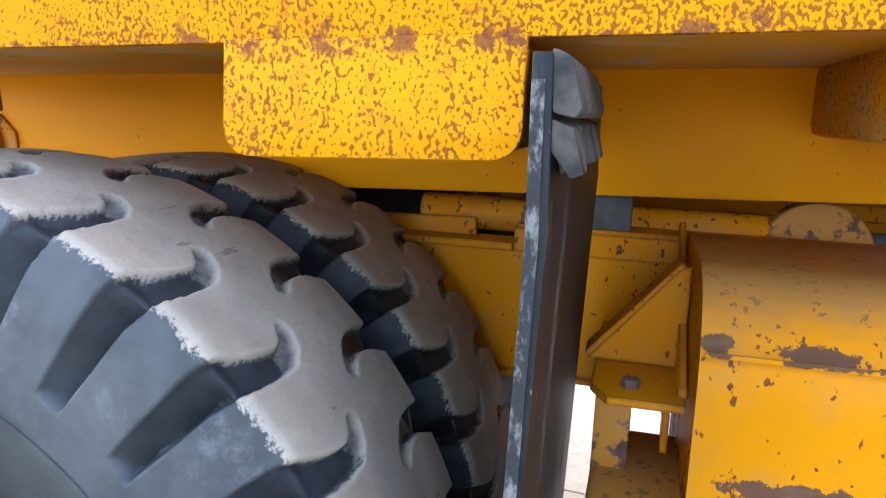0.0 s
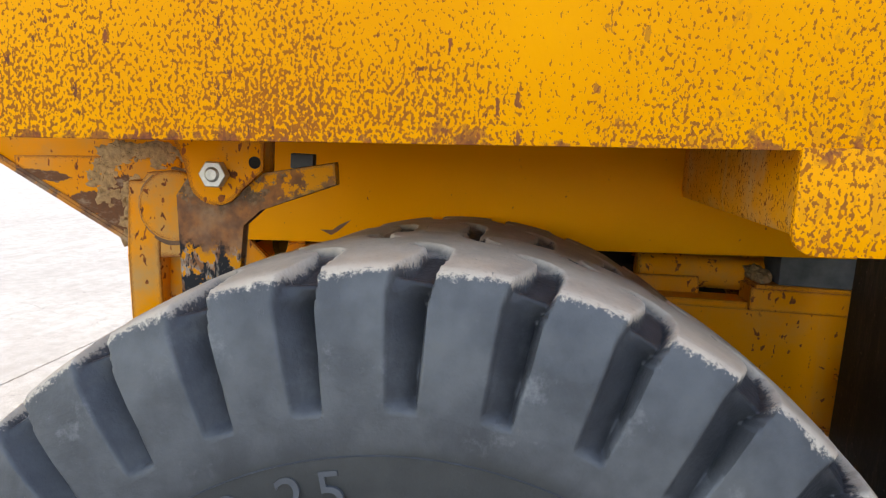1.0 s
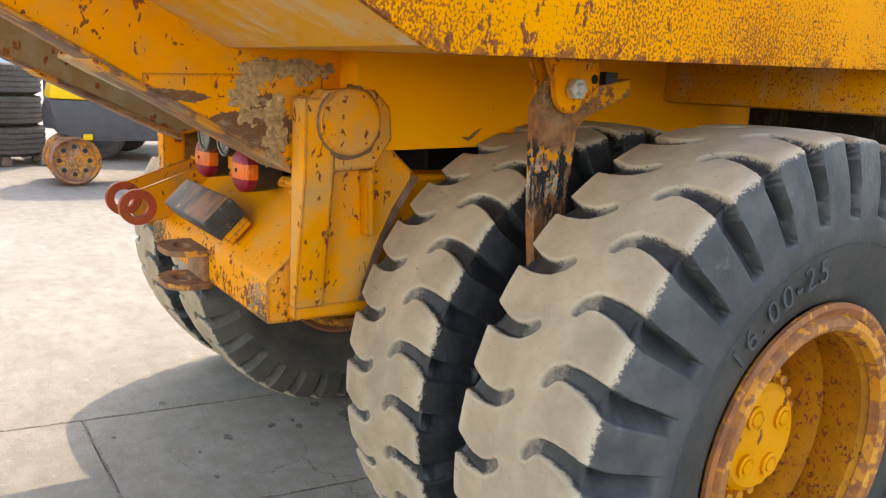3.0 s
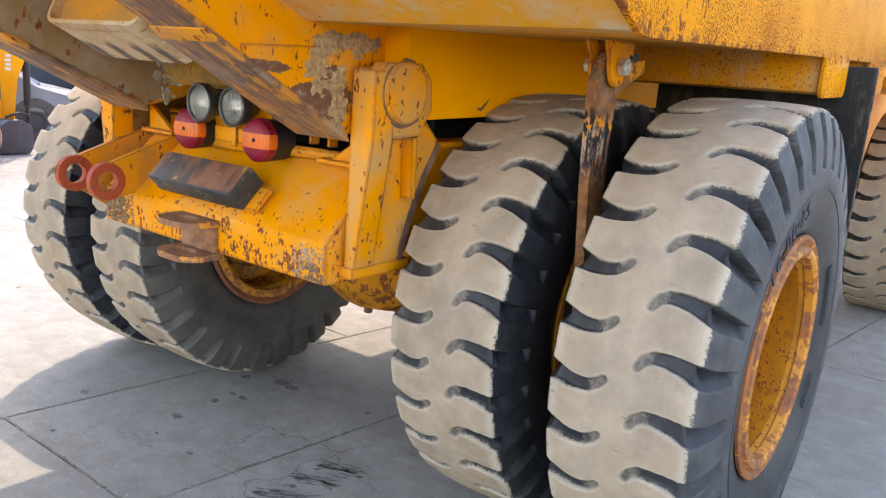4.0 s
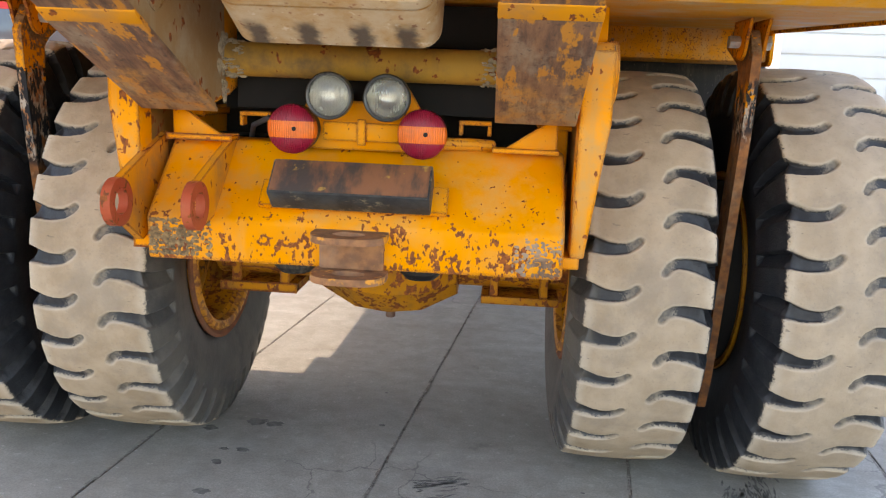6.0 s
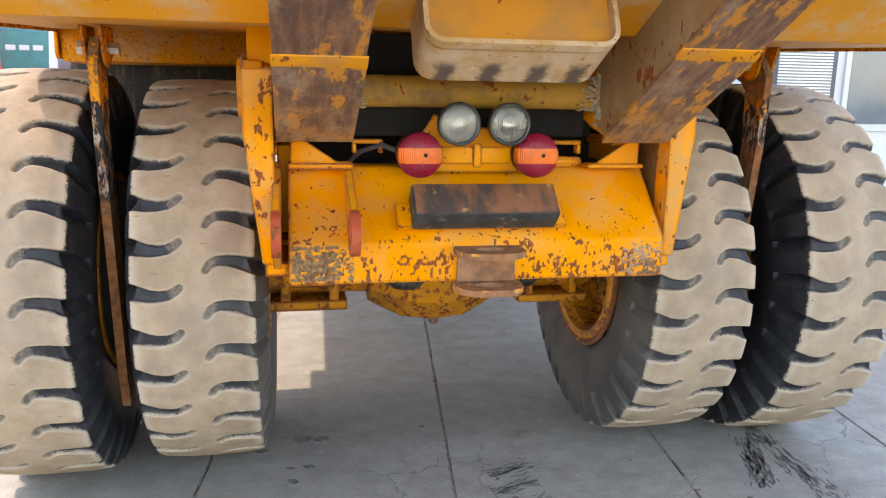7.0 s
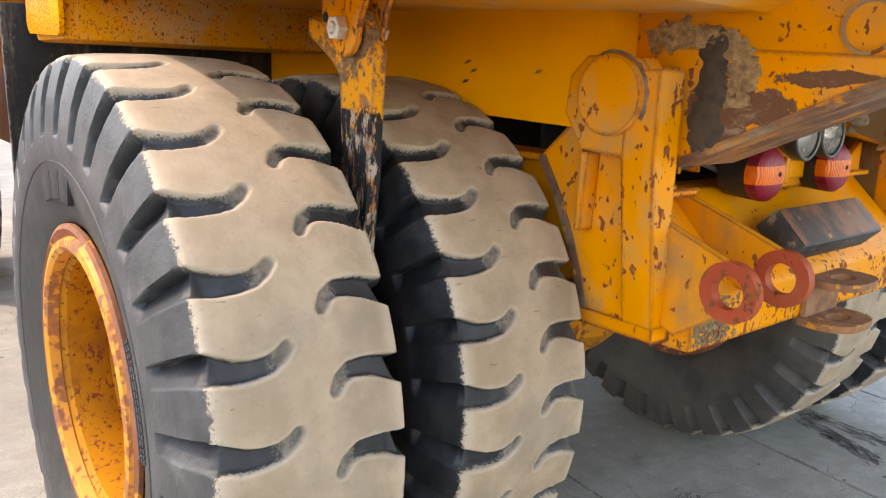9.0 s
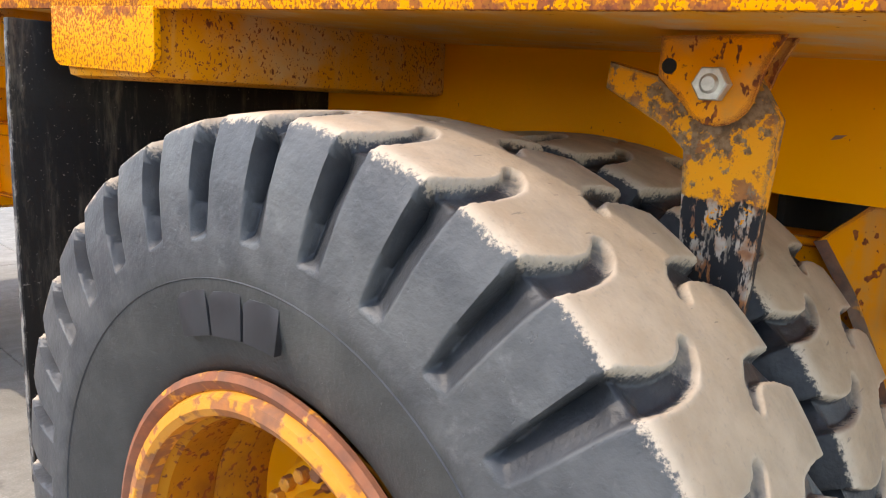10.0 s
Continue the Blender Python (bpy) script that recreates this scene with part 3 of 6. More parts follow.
# ---- mesh helpers ----
def finish(name, bm, mat, smooth=False):
    bmesh.ops.recalc_face_normals(bm, faces=bm.faces)
    me = bpy.data.meshes.new(name)
    bm.to_mesh(me)
    bm.free()
    for m in mat if isinstance(mat, (list, tuple)) else (mat,):
        me.materials.append(m)
    if smooth:
        me.shade_smooth()
        me.set_sharp_from_angle(angle=radians(35))
    return new(name, me)


def part(name, bm, mat, parent, label="", smooth=True):
    """One mesh object under a thing or a part."""
    ob = finish(name, bm, mat, smooth)
    ob.parent = parent
    return tagged(ob, label)


def thing(name, label, category, at=(0, 0, 0), group="", rz=0.0, kind=""):
    ob = new(name)
    ob.empty_display_size = 0.1
    ob.matrix_world = pose(*at, 0, 0, rz)
    return tagged(ob, label, category, group, kind)


def box(bm, x0, x1, y0, y1, z0, z1, bevel=0.004, m=None):
    r = bmesh.ops.create_cube(bm, size=1.0)
    vs = r["verts"]
    for v in vs:
        v.co = Vector(((x0 + x1) / 2 + v.co.x * (x1 - x0), (y0 + y1) / 2 + v.co.y * (y1 - y0), (z0 + z1) / 2 + v.co.z * (z1 - z0)))
    return _soften(bm, vs, bevel, m)


def _soften(bm, vs, bevel, m):
    if bevel:
        edges = list({e for v in vs for e in v.link_edges})
        r = bmesh.ops.bevel(bm, geom=edges, offset=bevel, segments=2, affect="EDGES", profile=0.6)
        vs = list({v for f in r["faces"] for v in f.verts} | {v for v in vs if v.is_valid})
    if m is not None:
        bmesh.ops.transform(bm, matrix=m, verts=vs)
    return vs


def prism(bm, axis, pts, a, b, bevel=0.003, m=None):
    """A plate or block: the outline pts in the two other axes (in x, y, z order), from a to b along axis."""
    k = "xyz".index(axis)
    sides = []
    for d in (a, b):
        ring = []
        for p in pts:
            co = list(p)
            co.insert(k, d)
            ring.append(bm.verts.new(co))
        sides.append(ring)
    bm.faces.new(sides[0])
    bm.faces.new(reversed(sides[1]))
    n = len(pts)
    for i in range(n):
        bm.faces.new((sides[0][i], sides[0][(i + 1) % n], sides[1][(i + 1) % n], sides[1][i]))
    return _soften(bm, sides[0] + sides[1], bevel, m)


def lathe(bm, profile, seg=48, m=None, closed=False):
    """Turns (radius, along) points about the x axis."""
    rings = []
    for r, x in profile:
        if r < 1e-6:
            rings.append([bm.verts.new((x, 0, 0))])
        else:
            rings.append([bm.verts.new((x, r * math.cos(a), r * math.sin(a))) for a in (2 * math.pi * i / seg for i in range(seg))])
    pairs = list(zip(rings, rings[1:])) + ([(rings[-1], rings[0])] if closed else [])
    for p, q in pairs:
        for i in range(seg):
            j = (i + 1) % seg
            if len(p) == 1 and len(q) == 1:
                continue
            if len(p) == 1:
                bm.faces.new((p[0], q[i], q[j]))
            elif len(q) == 1:
                bm.faces.new((p[i], p[j], q[0]))
            else:
                bm.faces.new((p[i], p[j], q[j], q[i]))
    vs = [v for ring in rings for v in ring]
    if m is not None:
        bmesh.ops.transform(bm, matrix=m, verts=vs)
    return vs


def rod(bm, at, axis, r, length, seg=24, bevel=0.004, m=None):
    """A cylinder with rounded rims, its middle at `at`."""
    h = length / 2
    b = min(bevel, r * 0.4, h * 0.5)
    turn = {"x": pose(0, 0, 0), "y": pose(0, 0, 0, 0, 0, 90), "z": pose(0, 0, 0, 0, -90, 0)}[axis]
    w = Matrix.Translation(at) @ turn
    return lathe(bm, [(0, -h), (r - b, -h), (r, -h + b), (r, h - b), (r - b, h), (0, h)], seg, w if m is None else m @ w)


def hexbolt(bm, at, axis, r, length):
    return rod(bm, at, axis, r, length, 6, 0.002)


def arc(cx, cy, r, a0, a1, n=10):
    return [(cx + r * math.cos(radians(a0 + (a1 - a0) * i / n)), cy + r * math.sin(radians(a0 + (a1 - a0) * i / n))) for i in range(n + 1)]


def bent_tube(bm, pts, r, seg=10):
    """A tube through points."""
    rings = []
    pts = [Vector(p) for p in pts]
    for i, p in enumerate(pts):
        d = (pts[min(i + 1, len(pts) - 1)] - pts[max(i - 1, 0)]).normalized()
        u = d.orthogonal().normalized() if not rings else (u - d * u.dot(d)).normalized()
        v = d.cross(u)
        rings.append([bm.verts.new(p + (u * math.cos(2 * math.pi * k / seg) + v * math.sin(2 * math.pi * k / seg)) * r) for k in range(seg)])
    for a, b in zip(rings, rings[1:]):
        for k in range(seg):
            bm.faces.new((a[k], a[(k + 1) % seg], b[(k + 1) % seg], b[k]))
    bm.faces.new(rings[0])
    bm.faces.new(reversed(rings[-1]))


def holed(bm, axis, outer, hole, a, b, m=None):
    """A plate with one hole: two outlines with the same number of points."""
    k = "xyz".index(axis)
    rings = []
    for pts, d in ((outer, a), (outer, b), (hole, b), (hole, a)):
        ring = []
        for p in pts:
            co = list(p)
            co.insert(k, d)
            ring.append(bm.verts.new(co))
        rings.append(ring)
    n = len(outer)
    for p, q in zip(rings, rings[1:] + rings[:1]):
        for i in range(n):
            bm.faces.new((p[i], p[(i + 1) % n], q[(i + 1) % n], q[i]))
    vs = [v for r in rings for v in r]
    if m is not None:
        bmesh.ops.transform(bm, matrix=m, verts=vs)
    return vs


def lump(bm, at, size, seed, rough=0.35, fine=3):
    """A clod of mud."""
    r = bmesh.ops.create_icosphere(bm, subdivisions=fine, radius=1.0)
    for v in r["verts"]:
        d = 1 + rough * noise.noise(v.co * 1.7 + Vector((seed, 0, 0))) + 0.18 * noise.noise(v.co * 5 + Vector((0, seed, 0)))
        v.co = Vector(at) + Vector((v.co.x * size[0], v.co.y * size[1], v.co.z * size[2])) * d


# ---- ground ----
bm = bmesh.new()
bmesh.ops.create_grid(bm, x_segments=1, y_segments=1, size=150, matrix=Matrix.Translation((0, 0, -0.012)))
ground = tagged(finish("ground", bm, M_CONCRETE), "pale worn concrete yard with cracks and tyre marks", "ground", kind="structure")

# concrete slabs with open joints, askew to the truck
SKEW = 0.115
cols_x = [-4.75, -0.84, 0.06, 0.92, 1.85, 2.8, 3.75, 4.7]
rows_y = [-7.9, -4.45, -1.0, 2.4, 5.85, 9.3]
for i in range(len(cols_x) - 1):
    for j in range(len(rows_y) - 1):
        g = 0.0045
        off = 0.03 * ((i * 7 + j * 3) % 5 - 2)
        shift = 1.7 if i < 1 else 0.0
        x0, x1, y0, y1 = cols_x[i] + g, cols_x[i + 1] - g, rows_y[j] + shift + g, rows_y[j + 1] + shift - g
        pts = [(x + SKEW * y + random.uniform(-0.0015, 0.0015), y) for x, y in ((x0, y0), (x1, y0), (x1, y1), (x0, y1))]
        bm = bmesh.new()
        prism(bm, "z", pts, -0.03, 0.0, 0.004)
        part("slab", bm, M_CONCRETE, ground, smooth=False)

M_DIRT = plain("joint_dirt", (0.20, 0.18, 0.155), 0.98, grain=60.0, amount=0.6, bump=0.5)
M_MARK = plain("tyre_mark", (0.135, 0.128, 0.118), 0.95, grain=40.0, amount=0.5)
rnd = random.Random(5)
SCUFFS = ((0.16, -0.38, 0.32, -0.33), (0.14, -0.51, 0.32, -0.44), (0.14, -0.67, 0.33, -0.56), (0.11, -0.81, 0.26, -0.71), (1.36, -0.10, 1.31, -0.75), (1.27, -0.22, 1.12, -0.62), (0.10, -0.92, 0.24, -0.84))
for x0, y0, x1, y1 in SCUFFS:
    broad = x0 > 1.0
    bm = bmesh.new()
    d = Vector((x1 - x0, y1 - y0, 0))
    side = Vector((-d.y, d.x, 0)).normalized()
    for k in range(170 if broad else 60):
        f, o = rnd.random(), rnd.gauss(0, 0.026 if broad else 0.022)
        c = Vector((x0, y0, 0)) + d * f + side * o
        h = d.normalized() * rnd.uniform(0.012, 0.05) * (1 - abs(f - 0.5))
        h = h + side * rnd.uniform(-0.006, 0.006)
        w = side * rnd.uniform(0.0015, 0.0060 if broad else 0.0045)
        prism(bm, "z", [tuple((c - h).xy), tuple((c - w).xy), tuple((c + h).xy), tuple((c + w).xy)], 0.0006, 0.0013, 0)
    part("tyre_mark", bm, M_MARK, ground, "streaky dark rubber scuff on the concrete", smooth=False)
SPOTS = [(-0.98, -0.66, 0.016), (-0.53, -0.52, 0.022), (-0.55, -0.32, 0.018), (-0.49, -0.22, 0.02), (-0.56, -0.22, 0.012), (-0.51, 0.02, 0.034), (-0.44, 0.01, 0.024), (-0.67, -0.06, 0.022)]
SPOTS += [(rnd.gauss(0.5, 0.5), rnd.gauss(-0.6, 0.5), rnd.uniform(0.004, 0.012)) for k in range(16)]
for cx, cy, r0 in SPOTS:
    bm = bmesh.new()
    prism(bm, "z", [(cx + 1.4 * r0 * rnd.uniform(0.6, 1.2) * math.cos(2 * math.pi * i / 14), cy + r0 * rnd.uniform(0.6, 1.2) * math.sin(2 * math.pi * i / 14)) for i in range(14)], 0.0005, 0.0012, 0)
    part("oil_spot", bm, M_MARK, ground, "dark oil spot", smooth=False)
# crumbled dirt in the joints
for i, xc in enumerate(cols_x[1:-1]):
    bm = bmesh.new()
    y = -6.0
    while y < 6.0:
        ln = rnd.uniform(0.03, 0.11)
        w0, w1, o = rnd.uniform(0.003, 0.009), rnd.uniform(0.003, 0.009), rnd.gauss(0, 0.003)
        prism(bm, "z", [(xc + SKEW * y + o - w0, y), (xc + SKEW * y + o + w1, y), (xc + SKEW * (y + ln) + o + w1 * 0.4, y + ln), (xc + SKEW * (y + ln) + o - w0 * 0.4, y + ln)], 0.0004, 0.0011, 0)
        y += ln * rnd.uniform(0.85, 1.3)
    tagged(part("joint_dirt", bm, M_DIRT, ground, "crumbled dark dirt along a slab joint", smooth=False), kind="stuff")
for j, yc in enumerate(rows_y[1:-1]):
    for x_lo, x_hi, shift in ((-4.75, -0.84, 1.7), (-0.84, 4.7, 0.0)):
        bm = bmesh.new()
        x = x_lo
        yy = yc + shift
        while x < x_hi:
            ln = rnd.uniform(0.03, 0.11)
            w0, w1, o = rnd.uniform(0.003, 0.009), rnd.uniform(0.003, 0.009), rnd.gauss(0, 0.003)
            xs = x + SKEW * yy
            prism(bm, "z", [(xs, yy + o - w0), (xs + ln, yy + o - w0 * 0.4), (xs + ln, yy + o + w1 * 0.4), (xs, yy + o + w1)], 0.0004, 0.0011, 0)
            x += ln * rnd.uniform(0.85, 1.3)
        tagged(part("joint_dirt", bm, M_DIRT, ground, "crumbled dark dirt along a slab joint", smooth=False), kind="stuff")

# ---- truck: tyres ----
AXLE = Vector((0.0, 0.072, 0.704))
R_OUT, R_IN = 0.722, 0.694
PITCHES = 32
SPIN = (1.9, 0.3, 8.1, 10.5)


def tyre_half(R):
    """Half a section, from the middle of the tread to the bead, as (across, radius)."""
    d = R - 0.700
    return [(0.0, R), (0.06, R - 0.0008), (0.12, R - 0.003), (0.167, R - 0.008), (0.178, R - 0.014), (0.192, 0.650 + d * 0.8), (0.202, 0.615 + d * 0.6), (0.208, 0.580 + d * 0.3),
            (0.212, 0.550), (0.2125, 0.515), (0.209, 0.499), (0.209, 0.494), (0.204, 0.46), (0.194, 0.42), (0.184, 0.39), (0.176, 0.368), (0.162, 0.352), (0.14, 0.346)]


def tyre_mesh(R):
    """A worn earthmover tyre: hooked slots in the tread run out over the shoulder as grooves."""
    pts = np.array(tyre_half(R))
    seg = np.hypot(*np.diff(pts, axis=0).T)
    s_at = np.concatenate([[0], np.cumsum(seg)])
    tread_edge = s_at[4]
    s_end = float(np.interp(0.553, pts[::-1, 1], s_at[::-1]))
    fine = np.linspace(0, s_end + 0.012, 66)
    rest = s_at[s_at > s_end + 0.014]
    s = np.concatenate([fine, rest])
    X, RR = np.interp(s, s_at, pts[:, 0]), np.interp(s, s_at, pts[:, 1])
    dX, dR = np.gradient(X, s), np.gradient(RR, s)
    cols = 44
    p = 2 * math.pi * R / PITCHES
    a = (np.arange(cols) / cols) * p
    along = [0.038, 0.050, 0.071, 0.100, 0.130, tread_edge, tread_edge + 0.03, s_end + 0.03]
    turn = {1: [-0.02, 0.11, 0.19, 0.19, 0.155, 0.06, 0.01, 0.0], -1: [-0.39, -0.47, -0.55, -0.575, -0.56, -0.47, -0.45, -0.45]}
    wide = [0.0105, 0.0125, 0.0145, 0.0165, 0.0190, 0.0245, 0.0255, 0.0220]
    deep = np.interp(s, [0, 0.05, 0.09, tread_edge, tread_edge + 0.04, s_end - 0.02, s_end + 0.008], [0.009, 0.010, 0.015, 0.028, 0.040, 0.022, 0.014])
    nX, nR = -dR, dX
    k_fine = len(fine)
    for q in (nX, nR):
        wide_q = np.concatenate([np.full(9, q[0]), q[:k_fine], np.full(9, q[k_fine - 1])])
        q[:k_fine] = np.convolve(wide_q, np.hanning(21)[1:-1] / np.hanning(21).sum(), "valid")[:k_fine]
    ln = np.hypot(nX, nR)
    nX, nR = nX / ln, nR / ln
    S, A = np.meshgrid(s, a, indexing="ij")
    rows = {}
    for sign in (1, -1):
        path = list(zip(along, turn[sign]))
        dist = np.full(S.shape, 1.0)
        for wrap in (-1, 0, 1, 2):
            for (s0, f0), (s1, f1), w0, w1 in zip(path, path[1:], wide, wide[1:]):
                p0, p1 = np.array((s0, (f0 + wrap) * p)), np.array((s1, (f1 + wrap) * p))
                d = p1 - p0
                k = np.clip(((S - p0[0]) * d[0] + (A - p0[1]) * d[1]) / d.dot(d), 0, 1)
                dist = np.minimum(dist, np.hypot(S - p0[0] - k * d[0], A - p0[1] - k * d[1]) - (w0 + (w1 - w0) * k))
        dist = np.maximum(dist, S - s_end + 0.004)
        wall = np.clip(0.5 - dist / 0.0055, 0, 1)
        wall = wall * wall * (3 - 2 * wall)
        # the floor of a groove slopes: deep along its upper wall, shallow along the lower
        lat = A / p - np.interp(S, along, turn[sign])
        lat = (lat - np.round(lat)) * p / np.interp(S, along, wide)
        slope_on = np.clip((S - tread_edge + 0.03) / 0.05, 0, 1)
        tilt = 1 + slope_on * (np.clip(0.62 + 0.5 * lat, 0.12, 1.1) - 1)
        depth = deep[:, None] * wall * tilt
        floor_dust = (0.070 - S) * 0.6 - 0.004
        mark = np.minimum(tread_edge - 0.003 - S, np.maximum(dist * 4 - 0.002, floor_dust))
        rows[sign] = ((X[:, None] - depth * np.abs(nX)[:, None]) * sign, RR[:, None] - depth * np.abs(nR)[:, None], mark, wall)
    gx, gr, gm, gw = (np.concatenate([rows[-1][q][:0:-1], rows[1][q]]) for q in range(4))
    n, total = gx.shape[0], cols * PITCHES
    gx, gr, gm, gw = (np.tile(q, PITCHES) for q in (gx, gr, gm, gw))
    phi = np.arange(total) * 2 * math.pi / total
    co = np.stack([gx, -gr * np.cos(phi), gr * np.sin(phi)], axis=-1)
    idx = np.arange(n * total).reshape(n, total)
    nxt = np.roll(idx, -1, axis=1)
    faces = np.stack([idx[:-1], nxt[:-1], nxt[1:], idx[1:]], axis=-1).reshape(-1, 4)
    me = bpy.data.meshes.new("tyre")
    me.from_pydata(co.reshape(-1, 3).tolist(), [], faces.tolist())
    at = me.attributes.new("tread", "FLOAT", "POINT")
    at.data.foreach_set("value", gm.reshape(-1).astype(np.float32))
    at = me.attributes.new("slot", "FLOAT", "POINT")
    at.data.foreach_set("value", gw.reshape(-1).astype(np.float32))
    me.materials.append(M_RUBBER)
    me.update()
    bm = bmesh.new()
    bm.from_mesh(me)
    bmesh.ops.recalc_face_normals(bm, faces=bm.faces)
    bm.to_mesh(me)
    bm.free()
    me.shade_smooth()
    me.set_sharp_from_angle(angle=radians(70))
    return me


TYRE_OUT, TYRE_IN = tyre_mesh(R_OUT), tyre_mesh(R_IN)
truck = thing("dump_truck", "yellow off-road dump truck, rust-speckled, with dual rear wheels", "dump truck")


def wheel(x, y, z, outward, spin, dished, tyre):
    """A rim with its tyre; outward is +1 or -1 along x; dished shows the hub in a deep barrel."""
    at = pose(x, y, z, 0, 0, 0 if outward > 0 else 180)
    bm = bmesh.new()
    lathe(bm, [(0.326, 0.150), (0.342, 0.160), (0.358, 0.176), (0.360, 0.186), (0.350, 0.190), (0.334, 0.180), (0.318, 0.168), (0.300, 0.165), (0.288, 0.150), (0.285, 0.06), (0.290, 0.052), (0.285, 0.044), (0.282, -0.02),
               (0.282, -0.12), (0.296, -0.15), (0.316, -0.168), (0.340, -0.186), (0.358, -0.186), (0.360, -0.176), (0.342, -0.160), (0.326, -0.145), (0.302, -0.11), (0.302, 0.11)], 80, closed=True)
    rim = part("wheel", bm, M_RIM if dished else M_GRIMY, truck, "rusty yellow steel wheel rim")
    rim.matrix_world = at
    bm = bmesh.new()
    lathe(bm, [(0.296, 0.166), (0.300, 0.190), (0.312, 0.197), (0.328, 0.194), (0.334, 0.180), (0.326, 0.166)], 80, closed=True)
    part("lock_ring", bm, M_RIM_RING, rim, "rust-orange lock ring")
    bm = bmesh.new()
    lathe(bm, [(0.336, 0.182), (0.351, 0.192), (0.362, 0.187), (0.362, 0.178), (0.352, 0.174)], 80, closed=True)
    part("flange", bm, M_FLANGE if x > 1 else M_FLANGE_RED, rim, "rust-stained yellow rim flange" if x > 1 else "red-brown rim flange")
    t = new("tyre", tyre)
    t.parent = rim
    t.matrix_parent_inverse = rim.matrix_world.inverted()
    t.matrix_world = pose(x, y, z) @ Matrix.Rotation(radians(spin), 4, "X")
    tagged(t, "worn black rubber tyre with pale dusty tread")
    bm = bmesh.new()
    if dished:
        lathe(bm, [(0.284, -0.06), (0.225, -0.065), (0.20, -0.05), (0.185, -0.045), (0.182, 0.015), (0.172, 0.022), (0.150, 0.024), (0.138, 0.032), (0.134, 0.060), (0.120, 0.072), (0.0, 0.076)], 48)
    else:
        lathe(bm, [(0.284, 0.02), (0.22, 0.03), (0.21, 0.0), (0.12, 0.0), (0.115, 0.05), (0.0, 0.05)], 48)
    hub = part("hub", bm, M_HUB if dished else M_RUST_PAINT, rim, "yellow hub with rust patches")
    if dished:
        for i in range(24):
            a = 2 * math.pi * i / 24
            bm = bmesh.new()
            hexbolt(bm, (0.030, 0.162 * math.cos(a), 0.162 * math.sin(a)), "x", 0.0135, 0.022)
            part("hub_bolt", bm, M_RIM_RING, rim, "rusty hub bolt")
        for a in (0.6, 2.2, 3.9, 5.2):
            bm = bmesh.new()
            lathe(bm, [(0.028, 0.070), (0.030, 0.082), (0.022, 0.084), (0.017, 0.078), (0.016, 0.084), (0, 0.085)], 24, Matrix.Translation((0, 0.078 * math.cos(a), 0.078 * math.sin(a))))
            part("hub_plug", bm, M_HUB, rim)
    return rim


WHEELS = [
    wheel(1.365, *AXLE.yz, 1, SPIN[0], True, TYRE_OUT),
    wheel(0.825, *AXLE.yz, -1, SPIN[1], False, TYRE_IN),
    wheel(-1.345, *AXLE.yz, -1, SPIN[2], True, TYRE_OUT),
    wheel(-0.825, *AXLE.yz, 1, SPIN[3], False, TYRE_IN),
]

for sgn in (1, -1):
    bm = bmesh.new()
    lathe(bm, [(0.30, -0.13), (0.325, -0.12), (0.325, 0.12), (0.30, 0.13), (0.29, 0.0)], 56, pose(sgn * 1.10, *AXLE.yz), True)
    part("spacer_band", bm, M_NEARBLACK, truck, "dark steel spacer between the dual wheels")

# ---- truck: dump body ----
TAIL, KINK = 0.50, -0.905
SIDE_X, RAIL_X = 1.43, 0.65


def floor_z(y):
    return 1.565 + 0.039 * y if y > KINK else 1.5297 - TAIL * (y - KINK)


